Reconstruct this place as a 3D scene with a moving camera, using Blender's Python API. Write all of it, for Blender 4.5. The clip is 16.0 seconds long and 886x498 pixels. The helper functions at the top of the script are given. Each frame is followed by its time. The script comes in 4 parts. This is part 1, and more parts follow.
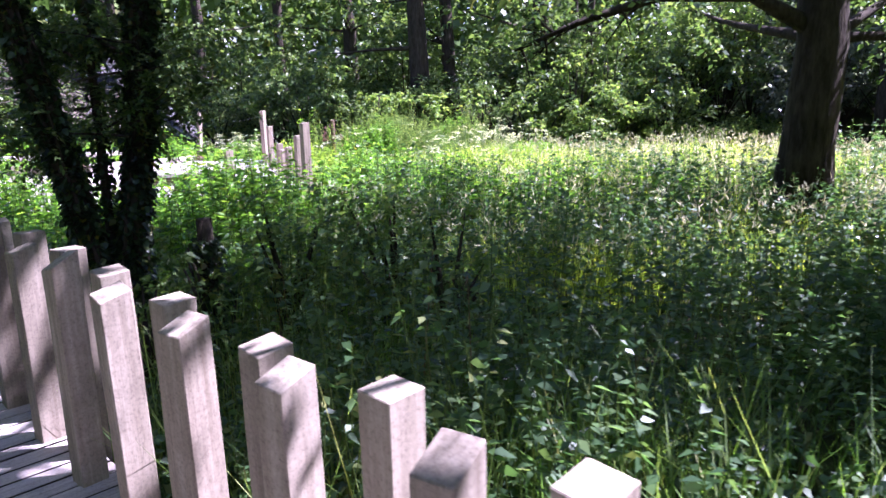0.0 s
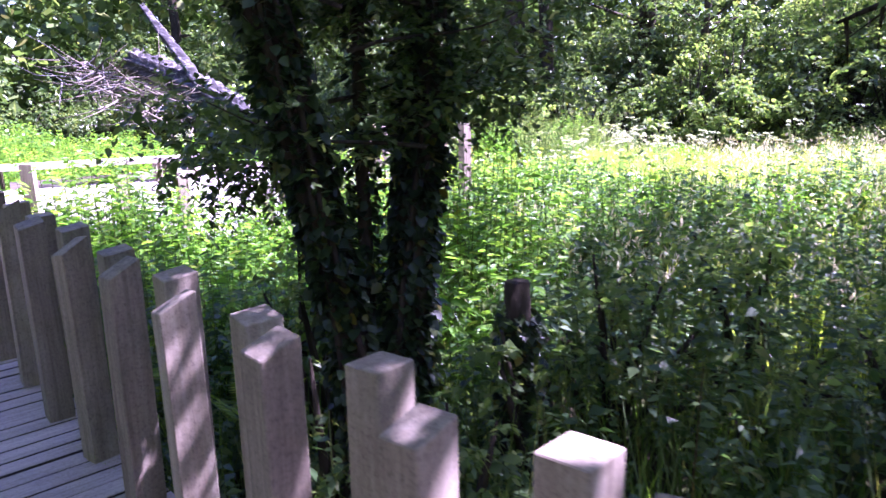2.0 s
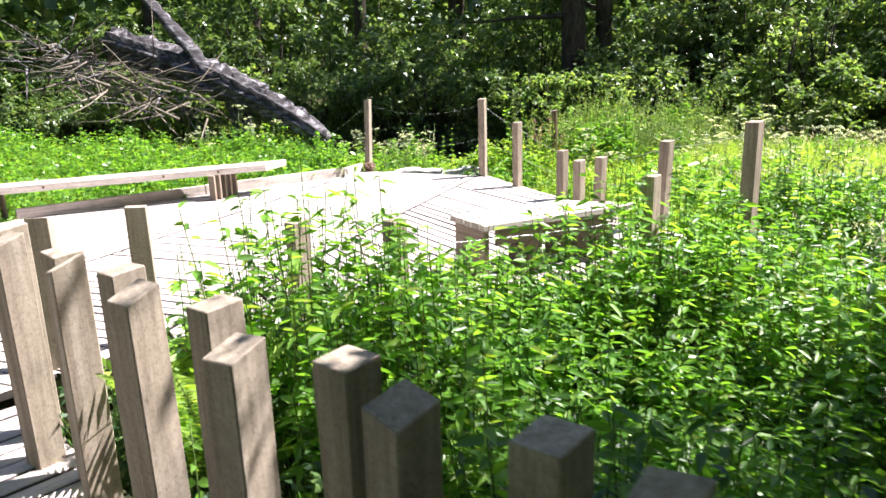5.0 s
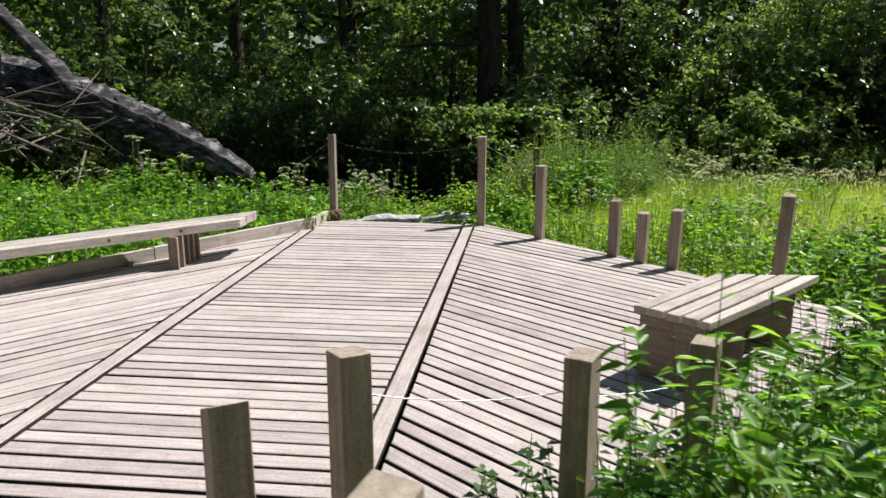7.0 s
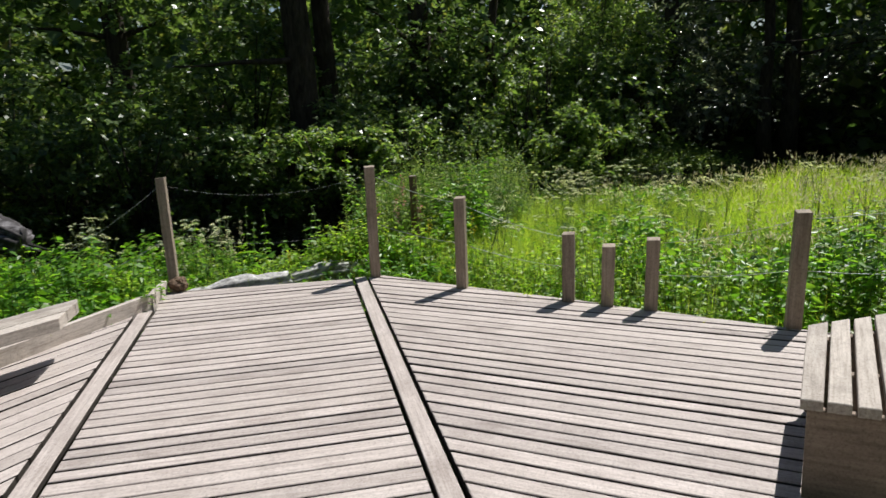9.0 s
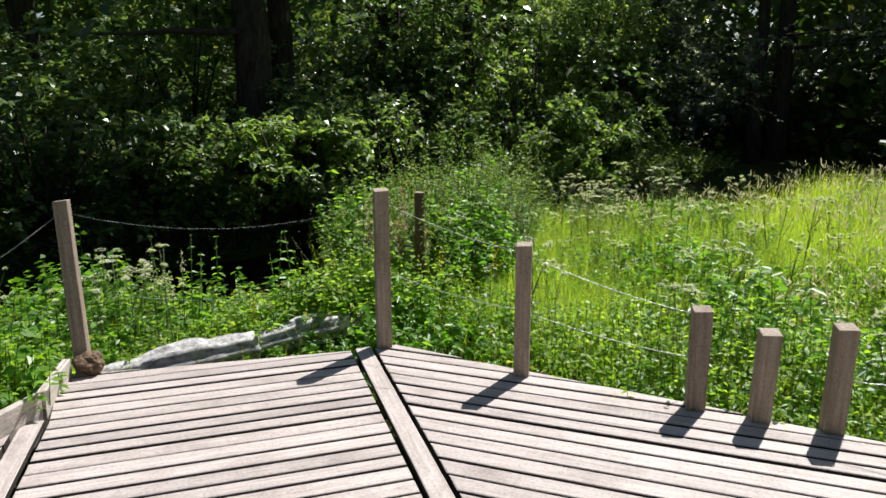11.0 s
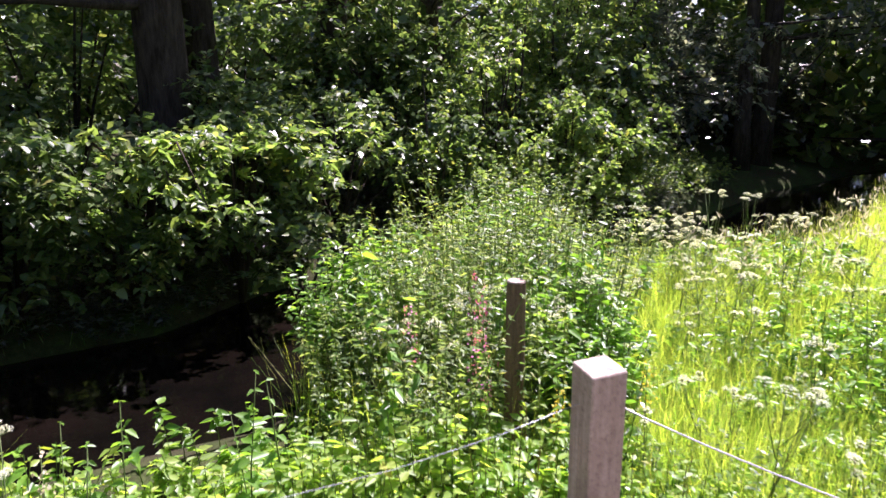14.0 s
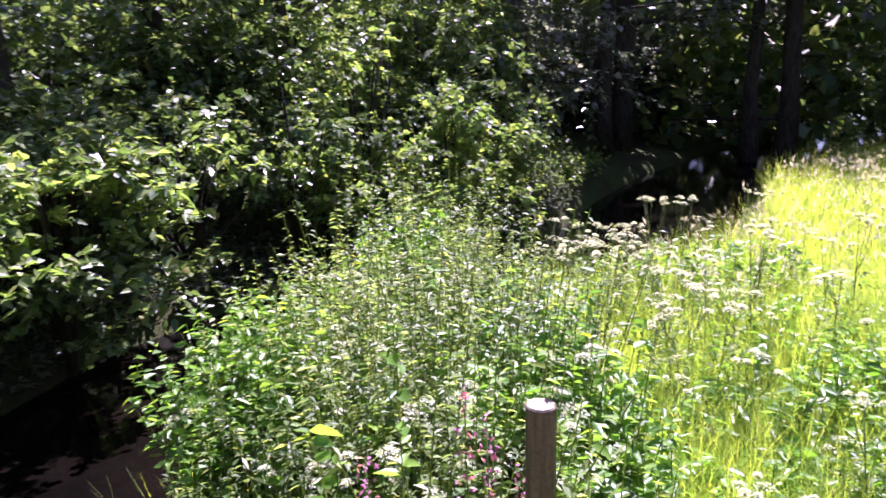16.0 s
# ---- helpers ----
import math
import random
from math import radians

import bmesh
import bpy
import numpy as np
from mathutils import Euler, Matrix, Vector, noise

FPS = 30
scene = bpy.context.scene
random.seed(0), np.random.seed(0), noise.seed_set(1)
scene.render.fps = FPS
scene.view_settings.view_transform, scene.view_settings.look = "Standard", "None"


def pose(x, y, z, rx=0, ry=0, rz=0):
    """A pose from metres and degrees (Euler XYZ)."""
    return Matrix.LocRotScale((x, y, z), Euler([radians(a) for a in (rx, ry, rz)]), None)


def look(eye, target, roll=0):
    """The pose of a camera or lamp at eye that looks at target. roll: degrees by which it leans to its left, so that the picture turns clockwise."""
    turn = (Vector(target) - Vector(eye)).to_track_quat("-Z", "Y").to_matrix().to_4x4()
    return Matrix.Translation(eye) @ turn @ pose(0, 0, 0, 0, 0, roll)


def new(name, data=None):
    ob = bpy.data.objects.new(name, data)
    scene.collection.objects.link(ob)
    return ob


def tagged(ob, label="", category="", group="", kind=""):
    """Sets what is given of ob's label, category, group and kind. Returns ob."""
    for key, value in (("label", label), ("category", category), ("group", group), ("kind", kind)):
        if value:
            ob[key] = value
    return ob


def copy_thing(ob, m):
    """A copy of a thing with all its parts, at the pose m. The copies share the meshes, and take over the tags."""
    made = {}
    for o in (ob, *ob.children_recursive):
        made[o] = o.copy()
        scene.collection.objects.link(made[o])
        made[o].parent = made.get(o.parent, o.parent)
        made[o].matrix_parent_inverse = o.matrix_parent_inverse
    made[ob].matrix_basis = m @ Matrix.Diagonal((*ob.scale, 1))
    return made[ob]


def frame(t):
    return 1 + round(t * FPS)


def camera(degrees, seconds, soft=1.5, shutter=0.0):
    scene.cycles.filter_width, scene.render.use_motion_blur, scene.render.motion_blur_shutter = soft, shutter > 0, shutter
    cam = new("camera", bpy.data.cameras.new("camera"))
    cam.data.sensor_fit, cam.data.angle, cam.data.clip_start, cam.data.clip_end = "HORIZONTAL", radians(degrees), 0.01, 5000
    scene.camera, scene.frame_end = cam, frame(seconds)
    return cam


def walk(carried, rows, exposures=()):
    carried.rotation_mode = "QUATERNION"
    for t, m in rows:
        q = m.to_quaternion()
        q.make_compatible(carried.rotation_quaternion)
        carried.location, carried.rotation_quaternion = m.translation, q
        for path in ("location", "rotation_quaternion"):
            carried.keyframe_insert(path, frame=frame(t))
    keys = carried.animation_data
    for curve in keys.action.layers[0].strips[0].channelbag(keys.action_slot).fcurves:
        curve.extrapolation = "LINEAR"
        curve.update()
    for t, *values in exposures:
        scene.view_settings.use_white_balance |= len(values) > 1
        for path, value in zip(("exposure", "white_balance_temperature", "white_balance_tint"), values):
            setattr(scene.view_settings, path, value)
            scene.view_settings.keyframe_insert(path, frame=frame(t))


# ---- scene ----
cam = camera(62.8, 16.0, soft=1.5, shutter=0.2)
PATH = [
    (0, (7.612, -13.595, 1.739), (7.089, -11.722, 1.270), -1.3),
    (0.5, (7.031, -13.184, 1.706), (6.524, -11.325, 1.171), -1.2),
    (1, (6.447, -12.819, 1.688), (5.867, -10.965, 1.214), -2.5),
    (1.5, (5.862, -12.503, 1.686), (5.337, -10.641, 1.177), -1.0),
    (2, (5.235, -12.126, 1.654), (4.637, -10.276, 1.185), -1.3),
    (2.5, (4.594, -11.716, 1.634), (4.075, -9.846, 1.151), -1.3),
    (3, (4.056, -11.315, 1.599), (3.472, -9.463, 1.119), -4.5),
    (3.5, (3.506, -11.147, 1.679), (2.990, -9.290, 1.144), -1.5),
    (4, (2.864, -10.827, 1.655), (2.366, -8.979, 1.074), -1.2),
    (4.5, (2.283, -10.491, 1.646), (1.793, -8.629, 1.104), -0.4),
    (5, (1.721, -10.176, 1.673), (1.292, -8.292, 1.160), -1.7),
    (5.2, (1.486, -10.020, 1.665), (1.024, -8.129, 1.206), -3.7),
    (7.3, (-1.098, -8.539, 1.787), (-0.983, -6.594, 1.334), -0.1),
    (7.5, (-1.283, -8.355, 1.784), (-1.157, -6.396, 1.399), -0.8),
    (8, (-1.481, -7.85, 1.754), (-1.234, -5.913, 1.321), -1.9),
    (8.5, (-1.72, -7.339, 1.742), (-1.236, -5.457, 1.269), -1.8),
    (9, (-1.763, -6.745, 1.708), (-1.084, -4.909, 1.298), -2.3),
    (9.5, (-1.822, -6.152, 1.745), (-0.955, -4.406, 1.3), 0.3),
    (10, (-1.808, -5.582, 1.818), (-0.925, -3.845, 1.366), -0.1),
    (10.2, (-1.766, -5.32, 1.819), (-0.928, -3.56, 1.373), -0.4),
    (12.3, (-1.469, -2.982, 1.76), (-0.57, -1.26, 1.285), 1.0),
    (12.5, (-1.409, -2.737, 1.763), (-0.455, -1.042, 1.301), 0.8),
    (13, (-1.316, -2.186, 1.751), (-0.352, -0.499, 1.277), 1.6),
    (13.5, (-1.257, -1.631, 1.753), (-0.159, -0.05, 1.21), 1.5),
    (14, (-1.16, -1.109, 1.759), (-0.101, 0.521, 1.287), -0.2),
    (14.5, (-1.075, -0.646, 1.755), (0.045, 0.953, 1.321), -0.8),
    (15, (-0.967, -0.211, 1.778), (0.295, 1.28, 1.347), -0.5),
    (15.5, (-0.802, 0.094, 1.775), (0.436, 1.599, 1.329), 0.4),
    (16, (-0.668, 0.278, 1.801), (0.71, 1.638, 1.299), -2.0),
]
walk(cam, [(t, look(eye, target, roll)) for t, eye, target, roll in PATH],
     exposures=[(0, 2.35, 5250, 46), (1.5, 2.75, 5150, 60), (3.0, 3.2, 5250, 72), (3.8, 3.0, 5250, 68), (4.5, 2.4, 5700, 30), (5.2, 1.85, 6200, 15), (7.3, 0.45, 6200, 9), (8.5, 0.3, 6200, 8), (10, 0.3, 6200, 8),
                (12.3, 1.3, 6100, 15), (13.5, 1.6, 6100, 30), (15, 1.9, 5400, 60), (16, 1.95, 5600, 60)])
RIGHT_ANGLE, LEFT_ANGLE, PITCH = -46, 40, 0.119
SUN_DIR = Vector((0.50, 0.265, 0.825)).normalized()

# ---- light ----
world = bpy.data.worlds.new("world")
scene.world = world
world.use_nodes = True
wn = world.node_tree.nodes
sky = wn.new("ShaderNodeTexSky")
sky.sky_type = 'NISHITA'
sky.sun_disc = False
sky.sun_elevation = math.asin(SUN_DIR.z)
sky.sun_rotation = math.atan2(SUN_DIR.x, SUN_DIR.y)
world.node_tree.links.new(sky.outputs[0], wn["Background"].inputs[0])
wn["Background"].inputs[1].default_value = 0.05
sun_data = bpy.data.lights.new("sun", 'SUN')
sun_data.energy = 5.0
sun_data.angle = radians(0.53)
sun_data.color = (1.0, 0.95, 0.87)
sun = new("sun", sun_data)
sun.matrix_world = look((20, 12, 40), Vector((20, 12, 40)) - SUN_DIR)


# ---- materials ----
def mat(name, rough=0.8, spec=0.3, metal=0.0):
    m = bpy.data.materials.new(name)
    m.use_nodes = True
    b = m.node_tree.nodes["Principled BSDF"]
    b.inputs["Roughness"].default_value = rough
    b.inputs["Specular IOR Level"].default_value = spec
    b.inputs["Metallic"].default_value = metal
    return m, m.node_tree.nodes, m.node_tree.links, b


def ramp(nodes, links, src, stops):
    r = nodes.new("ShaderNodeValToRGB")
    e = r.color_ramp.elements
    e[0].position, e[0].color = stops[0][0], (*stops[0][1], 1)
    e[1].position, e[1].color = stops[-1][0], (*stops[-1][1], 1)
    for p, c in stops[1:-1]:
        x = e.new(p)
        x.color = (*c, 1)
    links.new(src, r.inputs[0])
    return r.outputs[0]


def noise_node(nodes, links, vec, scale, detail=5, rough=0.6):
    n = nodes.new("ShaderNodeTexNoise")
    n.inputs["Scale"].default_value = scale
    n.inputs["Detail"].default_value = detail
    n.inputs["Roughness"].default_value = rough
    links.new(vec, n.inputs["Vector"])
    return n.outputs[0]


def mixc(nodes, links, fac, a, b, mode='MIX'):
    m = nodes.new("ShaderNodeMix")
    m.data_type, m.blend_type = 'RGBA', mode
    for sock, v in ((0, fac), (6, a), (7, b)):
        if isinstance(v, (int, float)):
            m.inputs[sock].default_value = v
        elif isinstance(v, tuple):
            m.inputs[sock].default_value = (*v, 1)
        else:
            links.new(v, m.inputs[sock])
    return m.outputs[2]


def bump(nodes, links, b, h, strength, dist=0.01):
    n = nodes.new("ShaderNodeBump")
    n.inputs["Strength"].default_value = strength
    n.inputs["Distance"].default_value = dist
    links.new(h, n.inputs["Height"])
    links.new(n.outputs[0], b.inputs["Normal"])


def wood(name, dark, mid, light, stretch, grain=22, stain_or_shade=(0.10, 0.085, 0.07), blotch_amt=0.5, rough=0.75, vary=1.0, blotches=3.2):
    """Weathered timber: long grain, blotches of wear, dirt and painted shade, a shade of its own for every piece."""
    m, n, l, b = mat(name, rough, 0.25)
    tc = n.new("ShaderNodeTexCoord")
    oi = n.new("ShaderNodeObjectInfo")
    shift = n.new("ShaderNodeVectorMath")
    shift.operation = 'MULTIPLY_ADD'
    l.new(oi.outputs["Random"], shift.inputs[0])
    shift.inputs[1].default_value = (31, 17, 53)
    l.new(tc.outputs["Object"], shift.inputs[2])
    mp = n.new("ShaderNodeMapping")
    mp.inputs["Scale"].default_value = stretch
    l.new(shift.outputs[0], mp.inputs[0])
    g = noise_node(n, l, mp.outputs[0], grain, 6, 0.65)
    col = ramp(n, l, g, [(0.28, dark), (0.5, mid), (0.72, light)])
    blotch = noise_node(n, l, shift.outputs[0], blotches, 6, 0.7)
    fac = ramp(n, l, blotch, [(0.48, (0, 0, 0)), (0.75, (blotch_amt,) * 3)])
    col = mixc(n, l, fac, col, stain_or_shade)
    tone = ramp(n, l, oi.outputs["Random"], [(0.0, (1 - 0.2 * vary, 1 - 0.21 * vary, 1 - 0.22 * vary)), (0.55, (1, 0.99, 0.97)), (1.0, (1 + 0.14 * vary, 1 + 0.13 * vary, 1 + 0.12 * vary))])
    col = mixc(n, l, 1.0, col, tone, 'MULTIPLY')
    speck = noise_node(n, l, shift.outputs[0], 75, 4, 0.8)
    col = mixc(n, l, 1.0, col, ramp(n, l, speck, [(0.30, (0.62, 0.60, 0.59)), (0.48, (1, 1, 1)), (0.72, (1.2, 1.19, 1.18))]), 'MULTIPLY')
    l.new(col, b.inputs["Base Color"])
    bump(n, l, b, g, 0.5, 0.004)
    return m


def leaf(name, dark, mid, light, trans=0.5, rough=0.45, warm=(0.16, 0.20, 0.02), glow=(2.0, 2.0, 0.7)):
    """Leaf: a diffuse and glossy blade that lets sunlight through, a colour of its own for every leaf."""
    m = bpy.data.materials.new(name)
    m.use_nodes = True
    n, l = m.node_tree.nodes, m.node_tree.links
    b = n["Principled BSDF"]
    b.inputs["Roughness"].default_value = rough
    b.inputs["Specular IOR Level"].default_value = 0.5
    geo = n.new("ShaderNodeNewGeometry")
    tc = n.new("ShaderNodeTexCoord")
    col = ramp(n, l, geo.outputs["Random Per Island"], [(0.0, dark), (0.5, mid), (0.93, light), (1.0, warm)])
    patch = noise_node(n, l, tc.outputs["Object"], 0.9, 4, 0.6)
    tone = ramp(n, l, patch, [(0.3, (0.72, 0.78, 0.8)), (0.7, (1.2, 1.15, 0.95))])
    col = mixc(n, l, 1.0, col, tone, 'MULTIPLY')
    l.new(col, b.inputs["Base Color"])
    tr = n.new("ShaderNodeBsdfTranslucent")
    bright = mixc(n, l, 1.0, col, glow, 'MULTIPLY')
    l.new(bright, tr.inputs[0])
    mx = n.new("ShaderNodeMixShader")
    mx.inputs[0].default_value = trans
    l.new(b.outputs[0], mx.inputs[1])
    l.new(tr.outputs[0], mx.inputs[2])
    l.new(mx.outputs[0], n["Material Output"].inputs[0])
    return m


def bark_mat(name, dark, light, scale=14):
    m, n, l, b = mat(name, 0.9, 0.15)
    tc = n.new("ShaderNodeTexCoord")
    mp = n.new("ShaderNodeMapping")
    mp.inputs["Scale"].default_value = (1, 1, 0.22)
    l.new(tc.outputs["Object"], mp.inputs[0])
    g = noise_node(n, l, mp.outputs[0], scale, 8, 0.7)
    big = noise_node(n, l, tc.outputs["Object"], 2.2, 4)
    col = ramp(n, l, g, [(0.35, dark), (0.65, light)])
    tone = ramp(n, l, big, [(0.35, (0.75, 0.78, 0.7)), (0.65, (1.1, 1.05, 1.0))])
    l.new(mixc(n, l, 1.0, col, tone, 'MULTIPLY'), b.inputs["Base Color"])
    bump(n, l, b, g, 0.9, 0.03)
    return m


DECK = wood("deck_timber", (0.34, 0.292, 0.275), (0.465, 0.407, 0.388), (0.585, 0.525, 0.508), (0.04, 1, 1), 70, (0.23, 0.19, 0.175), 0.65, 0.58, 0.75, 2.2)
# Near-black plank sides: the shade in the gaps is put into the colour.
GAP_SHADE = wood("gap_shade_plank_edge", (0.03, 0.025, 0.022), (0.05, 0.042, 0.036), (0.08, 0.068, 0.06), (0.1, 1, 1), 30, (0.02, 0.018, 0.015), 0.6)
POST = wood("post_timber", (0.20, 0.155, 0.12), (0.31, 0.25, 0.20), (0.43, 0.36, 0.30), (1, 1, 0.06), 45, (0.13, 0.12, 0.09), 0.55)
PICKET = wood("picket_timber", (0.205, 0.165, 0.125), (0.32, 0.268, 0.212), (0.43, 0.37, 0.305), (1, 1, 0.05), 26, (0.12, 0.10, 0.08), 0.6)
BENCH = wood("bench_timber", (0.30, 0.26, 0.23), (0.45, 0.40, 0.365), (0.56, 0.51, 0.47), (0.06, 1, 1), 50)
PANEL = wood("panel_timber", (0.16, 0.12, 0.095), (0.25, 0.195, 0.16), (0.33, 0.27, 0.22), (0.08, 1, 1), 40)
STAKE = wood("stake_timber", (0.08, 0.05, 0.033), (0.145, 0.095, 0.063), (0.22, 0.15, 0.10), (1, 1, 0.08), 40)
# Dark blotches on the pale wood are leaf shadows put into the colour.
BLEACHED_DAPPLED = wood("bleached_dappled_wood", (0.16, 0.15, 0.15), (0.50, 0.49, 0.49), (0.80, 0.79, 0.78), (0.7, 0.8, 0.8), 24, (0.06, 0.06, 0.05), 1.0, 0.75, 1.0, 15)
BRUSH = wood("brushwood", (0.09, 0.072, 0.055), (0.18, 0.15, 0.12), (0.32, 0.275, 0.23), (0.2, 1, 1), 20, (0.05, 0.04, 0.035), 0.5, 0.85)
# The light streaks put highlights on the dark trunk into its colour.
DEADWOOD = wood("highlit_dead_wood", (0.02, 0.018, 0.02), (0.06, 0.054, 0.058), (0.42, 0.40, 0.43), (0.25, 1, 1), 9, (0.018, 0.017, 0.016), 0.9, 0.8)
BARK = bark_mat("bark", (0.022, 0.017, 0.013), (0.085, 0.068, 0.055))
WIRE, _n, _l, _b = mat("galvanised_wire", 0.45, 0.5, 0.8)
_b.inputs["Base Color"].default_value = (0.55, 0.55, 0.56, 1)

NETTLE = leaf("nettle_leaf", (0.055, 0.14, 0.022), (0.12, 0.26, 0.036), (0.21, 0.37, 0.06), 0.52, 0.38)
# Darker, greyer copy of the nettle leaf, with the shade put into its colour.
HERB = leaf("shaded_herb_leaf", (0.036, 0.078, 0.034), (0.075, 0.142, 0.056), (0.145, 0.22, 0.09), 0.47, 0.42, (0.24, 0.25, 0.10), (1.75, 1.9, 0.95))
MEADOW = leaf("meadow_leaf", (0.12, 0.22, 0.03), (0.20, 0.33, 0.05), (0.32, 0.43, 0.10), 0.55, 0.45, (0.36, 0.36, 0.10))
GRASS = leaf("grass_blade", (0.17, 0.275, 0.035), (0.28, 0.385, 0.06), (0.43, 0.49, 0.14), 0.58, 0.5, (0.38, 0.36, 0.14))
STEM = leaf("weed_stem", (0.05, 0.10, 0.02), (0.09, 0.15, 0.03), (0.14, 0.20, 0.06), 0.15, 0.6, (0.15, 0.09, 0.05))
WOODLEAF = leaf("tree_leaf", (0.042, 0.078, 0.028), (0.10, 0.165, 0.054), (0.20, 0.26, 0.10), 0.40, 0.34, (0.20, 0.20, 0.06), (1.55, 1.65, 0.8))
IVY = leaf("ivy_leaf", (0.008, 0.02, 0.007), (0.018, 0.042, 0.013), (0.05, 0.085, 0.028), 0.2, 0.45, (0.20, 0.17, 0.02))
# Greyer tree leaf; deep woodland shade and grey glints are put into its colour.
SHADELEAF = leaf("shaded_tree_leaf", (0.05, 0.068, 0.058), (0.105, 0.13, 0.11), (0.26, 0.27, 0.24), 0.5, 0.28, (0.13, 0.13, 0.06), (1.7, 1.75, 1.1))
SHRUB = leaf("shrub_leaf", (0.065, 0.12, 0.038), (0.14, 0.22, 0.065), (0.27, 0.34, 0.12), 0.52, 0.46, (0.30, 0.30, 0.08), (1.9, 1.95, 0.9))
PETAL = leaf("white_petal", (0.62, 0.64, 0.56), (0.74, 0.75, 0.68), (0.82, 0.82, 0.76), 0.35, 0.6, (0.80, 0.80, 0.74))
PINK = leaf("pink_petal", (0.42, 0.10, 0.30), (0.55, 0.16, 0.40), (0.66, 0.28, 0.50), 0.35, 0.5, (0.6, 0.2, 0.4))
STRAW = leaf("seed_head", (0.42, 0.36, 0.22), (0.56, 0.50, 0.34), (0.70, 0.66, 0.50), 0.4, 0.6, (0.62, 0.58, 0.44), (1.3, 1.3, 1.1))
YELLOW = leaf("yellow_petal", (0.55, 0.40, 0.02), (0.7, 0.55, 0.03), (0.75, 0.62, 0.05), 0.3, 0.5, (0.7, 0.5, 0.03))

SOIL, _n, _l, _b = mat("soil", 0.95, 0.1)
_tc = _n.new("ShaderNodeTexCoord")
_s = noise_node(_n, _l, _tc.outputs["Object"], 1.4, 8, 0.7)
_f = noise_node(_n, _l, _tc.outputs["Object"], 18, 6, 0.7)
_c1 = ramp(_n, _l, _s, [(0.35, (0.045, 0.036, 0.022)), (0.6, (0.045, 0.075, 0.018))])
_c2 = ramp(_n, _l, _f, [(0.3, (0.55, 0.55, 0.55)), (0.7, (1.25, 1.2, 1.1))])
_l.new(mixc(_n, _l, 1.0, _c1, _c2, 'MULTIPLY'), _b.inputs["Base Color"])
bump(_n, _l, _b, _f, 0.8, 0.04)

WATER, _n, _l, _b = mat("brown_water", 0.06, 0.5)
_tc = _n.new("ShaderNodeTexCoord")
_s = noise_node(_n, _l, _tc.outputs["Object"], 1.1, 5, 0.6)
_l.new(ramp(_n, _l, _s, [(0.35, (0.002, 0.0018, 0.0015)), (0.7, (0.006, 0.0043, 0.003))]), _b.inputs["Base Color"])
_w = noise_node(_n, _l, _tc.outputs["Object"], 5, 3, 0.5)
bump(_n, _l, _b, _w, 0.12, 0.03)

STONE, _n, _l, _b = mat("pale_gravel", 0.85, 0.3)
_tc = _n.new("ShaderNodeTexCoord")
_s = noise_node(_n, _l, _tc.outputs["Object"], 9, 6, 0.7)
_l.new(ramp(_n, _l, _s, [(0.3, (0.22, 0.21, 0.20)), (0.7, (0.48, 0.46, 0.45))]), _b.inputs["Base Color"])


# ---- mesh helpers ----
def mesh_ob(name, verts, faces, material, parent=None, label="", smooth=False):
    me = bpy.data.meshes.new(name)
    me.from_pydata([tuple(v) for v in verts], [], faces)
    me.materials.append(material)
    if smooth:
        me.polygons.foreach_set("use_smooth", [True] * len(me.polygons))
    me.update()
    ob = new(name, me)
    if parent is not None:
        ob.parent = parent
    if label:
        ob["label"] = label
    return ob


def part(name, bm, material, parent, label=""):
    me = bpy.data.meshes.new(name)
    bm.to_mesh(me)
    bm.free()
    me.materials.append(material)
    ob = new(name, me)
    ob.parent = parent
    if label:
        ob["label"] = label
    return ob


def quads_ob(name, quads, material, parent=None):
    """One mesh from an array (n, 4, 3) of loose quads, or (n, 6, 3) of leaves folded along the midrib."""
    q = np.asarray(quads, dtype=np.float32)
    n, c = q.shape[0], q.shape[1]
    me = bpy.data.meshes.new(name)
    me.vertices.add(c * n)
    me.vertices.foreach_set("co", q.reshape(-1))
    pick = np.array([0, 1, 2, 3] if c == 4 else [0, 1, 2, 3, 0, 3, 4, 5], dtype=np.int32)
    index = (np.arange(n, dtype=np.int32)[:, None] * c + pick[None]).reshape(-1)
    me.loops.add(len(index))
    me.loops.foreach_set("vertex_index", index)
    me.polygons.add(len(index) // 4)
    me.polygons.foreach_set("loop_start", np.arange(0, len(index), 4, dtype=np.int32))
    me.update(calc_edges=True)
    me.materials.append(material)
    ob = new(name, me)
    if parent is not None:
        ob.parent = parent
    return ob


def empty(name, at=(0, 0, 0)):
    ob = new(name)
    ob.location = at
    return ob


def clip(poly, p, nrm):
    """The part of a convex polygon on the side of p to which nrm points."""
    out = []
    for i, a in enumerate(poly):
        b = poly[(i + 1) % len(poly)]
        da = (a[0] - p[0]) * nrm[0] + (a[1] - p[1]) * nrm[1]
        db = (b[0] - p[0]) * nrm[0] + (b[1] - p[1]) * nrm[1]
        if da >= 0:
            out.append(a)
        if da * db < 0:
            k = da / (da - db)
            out.append((a[0] + k * (b[0] - a[0]), a[1] + k * (b[1] - a[1])))
    return out


def area(poly):
    return 0.5 * sum(a[0] * b[1] - b[0] * a[1] for a, b in zip(poly, poly[1:] + poly[:1]))


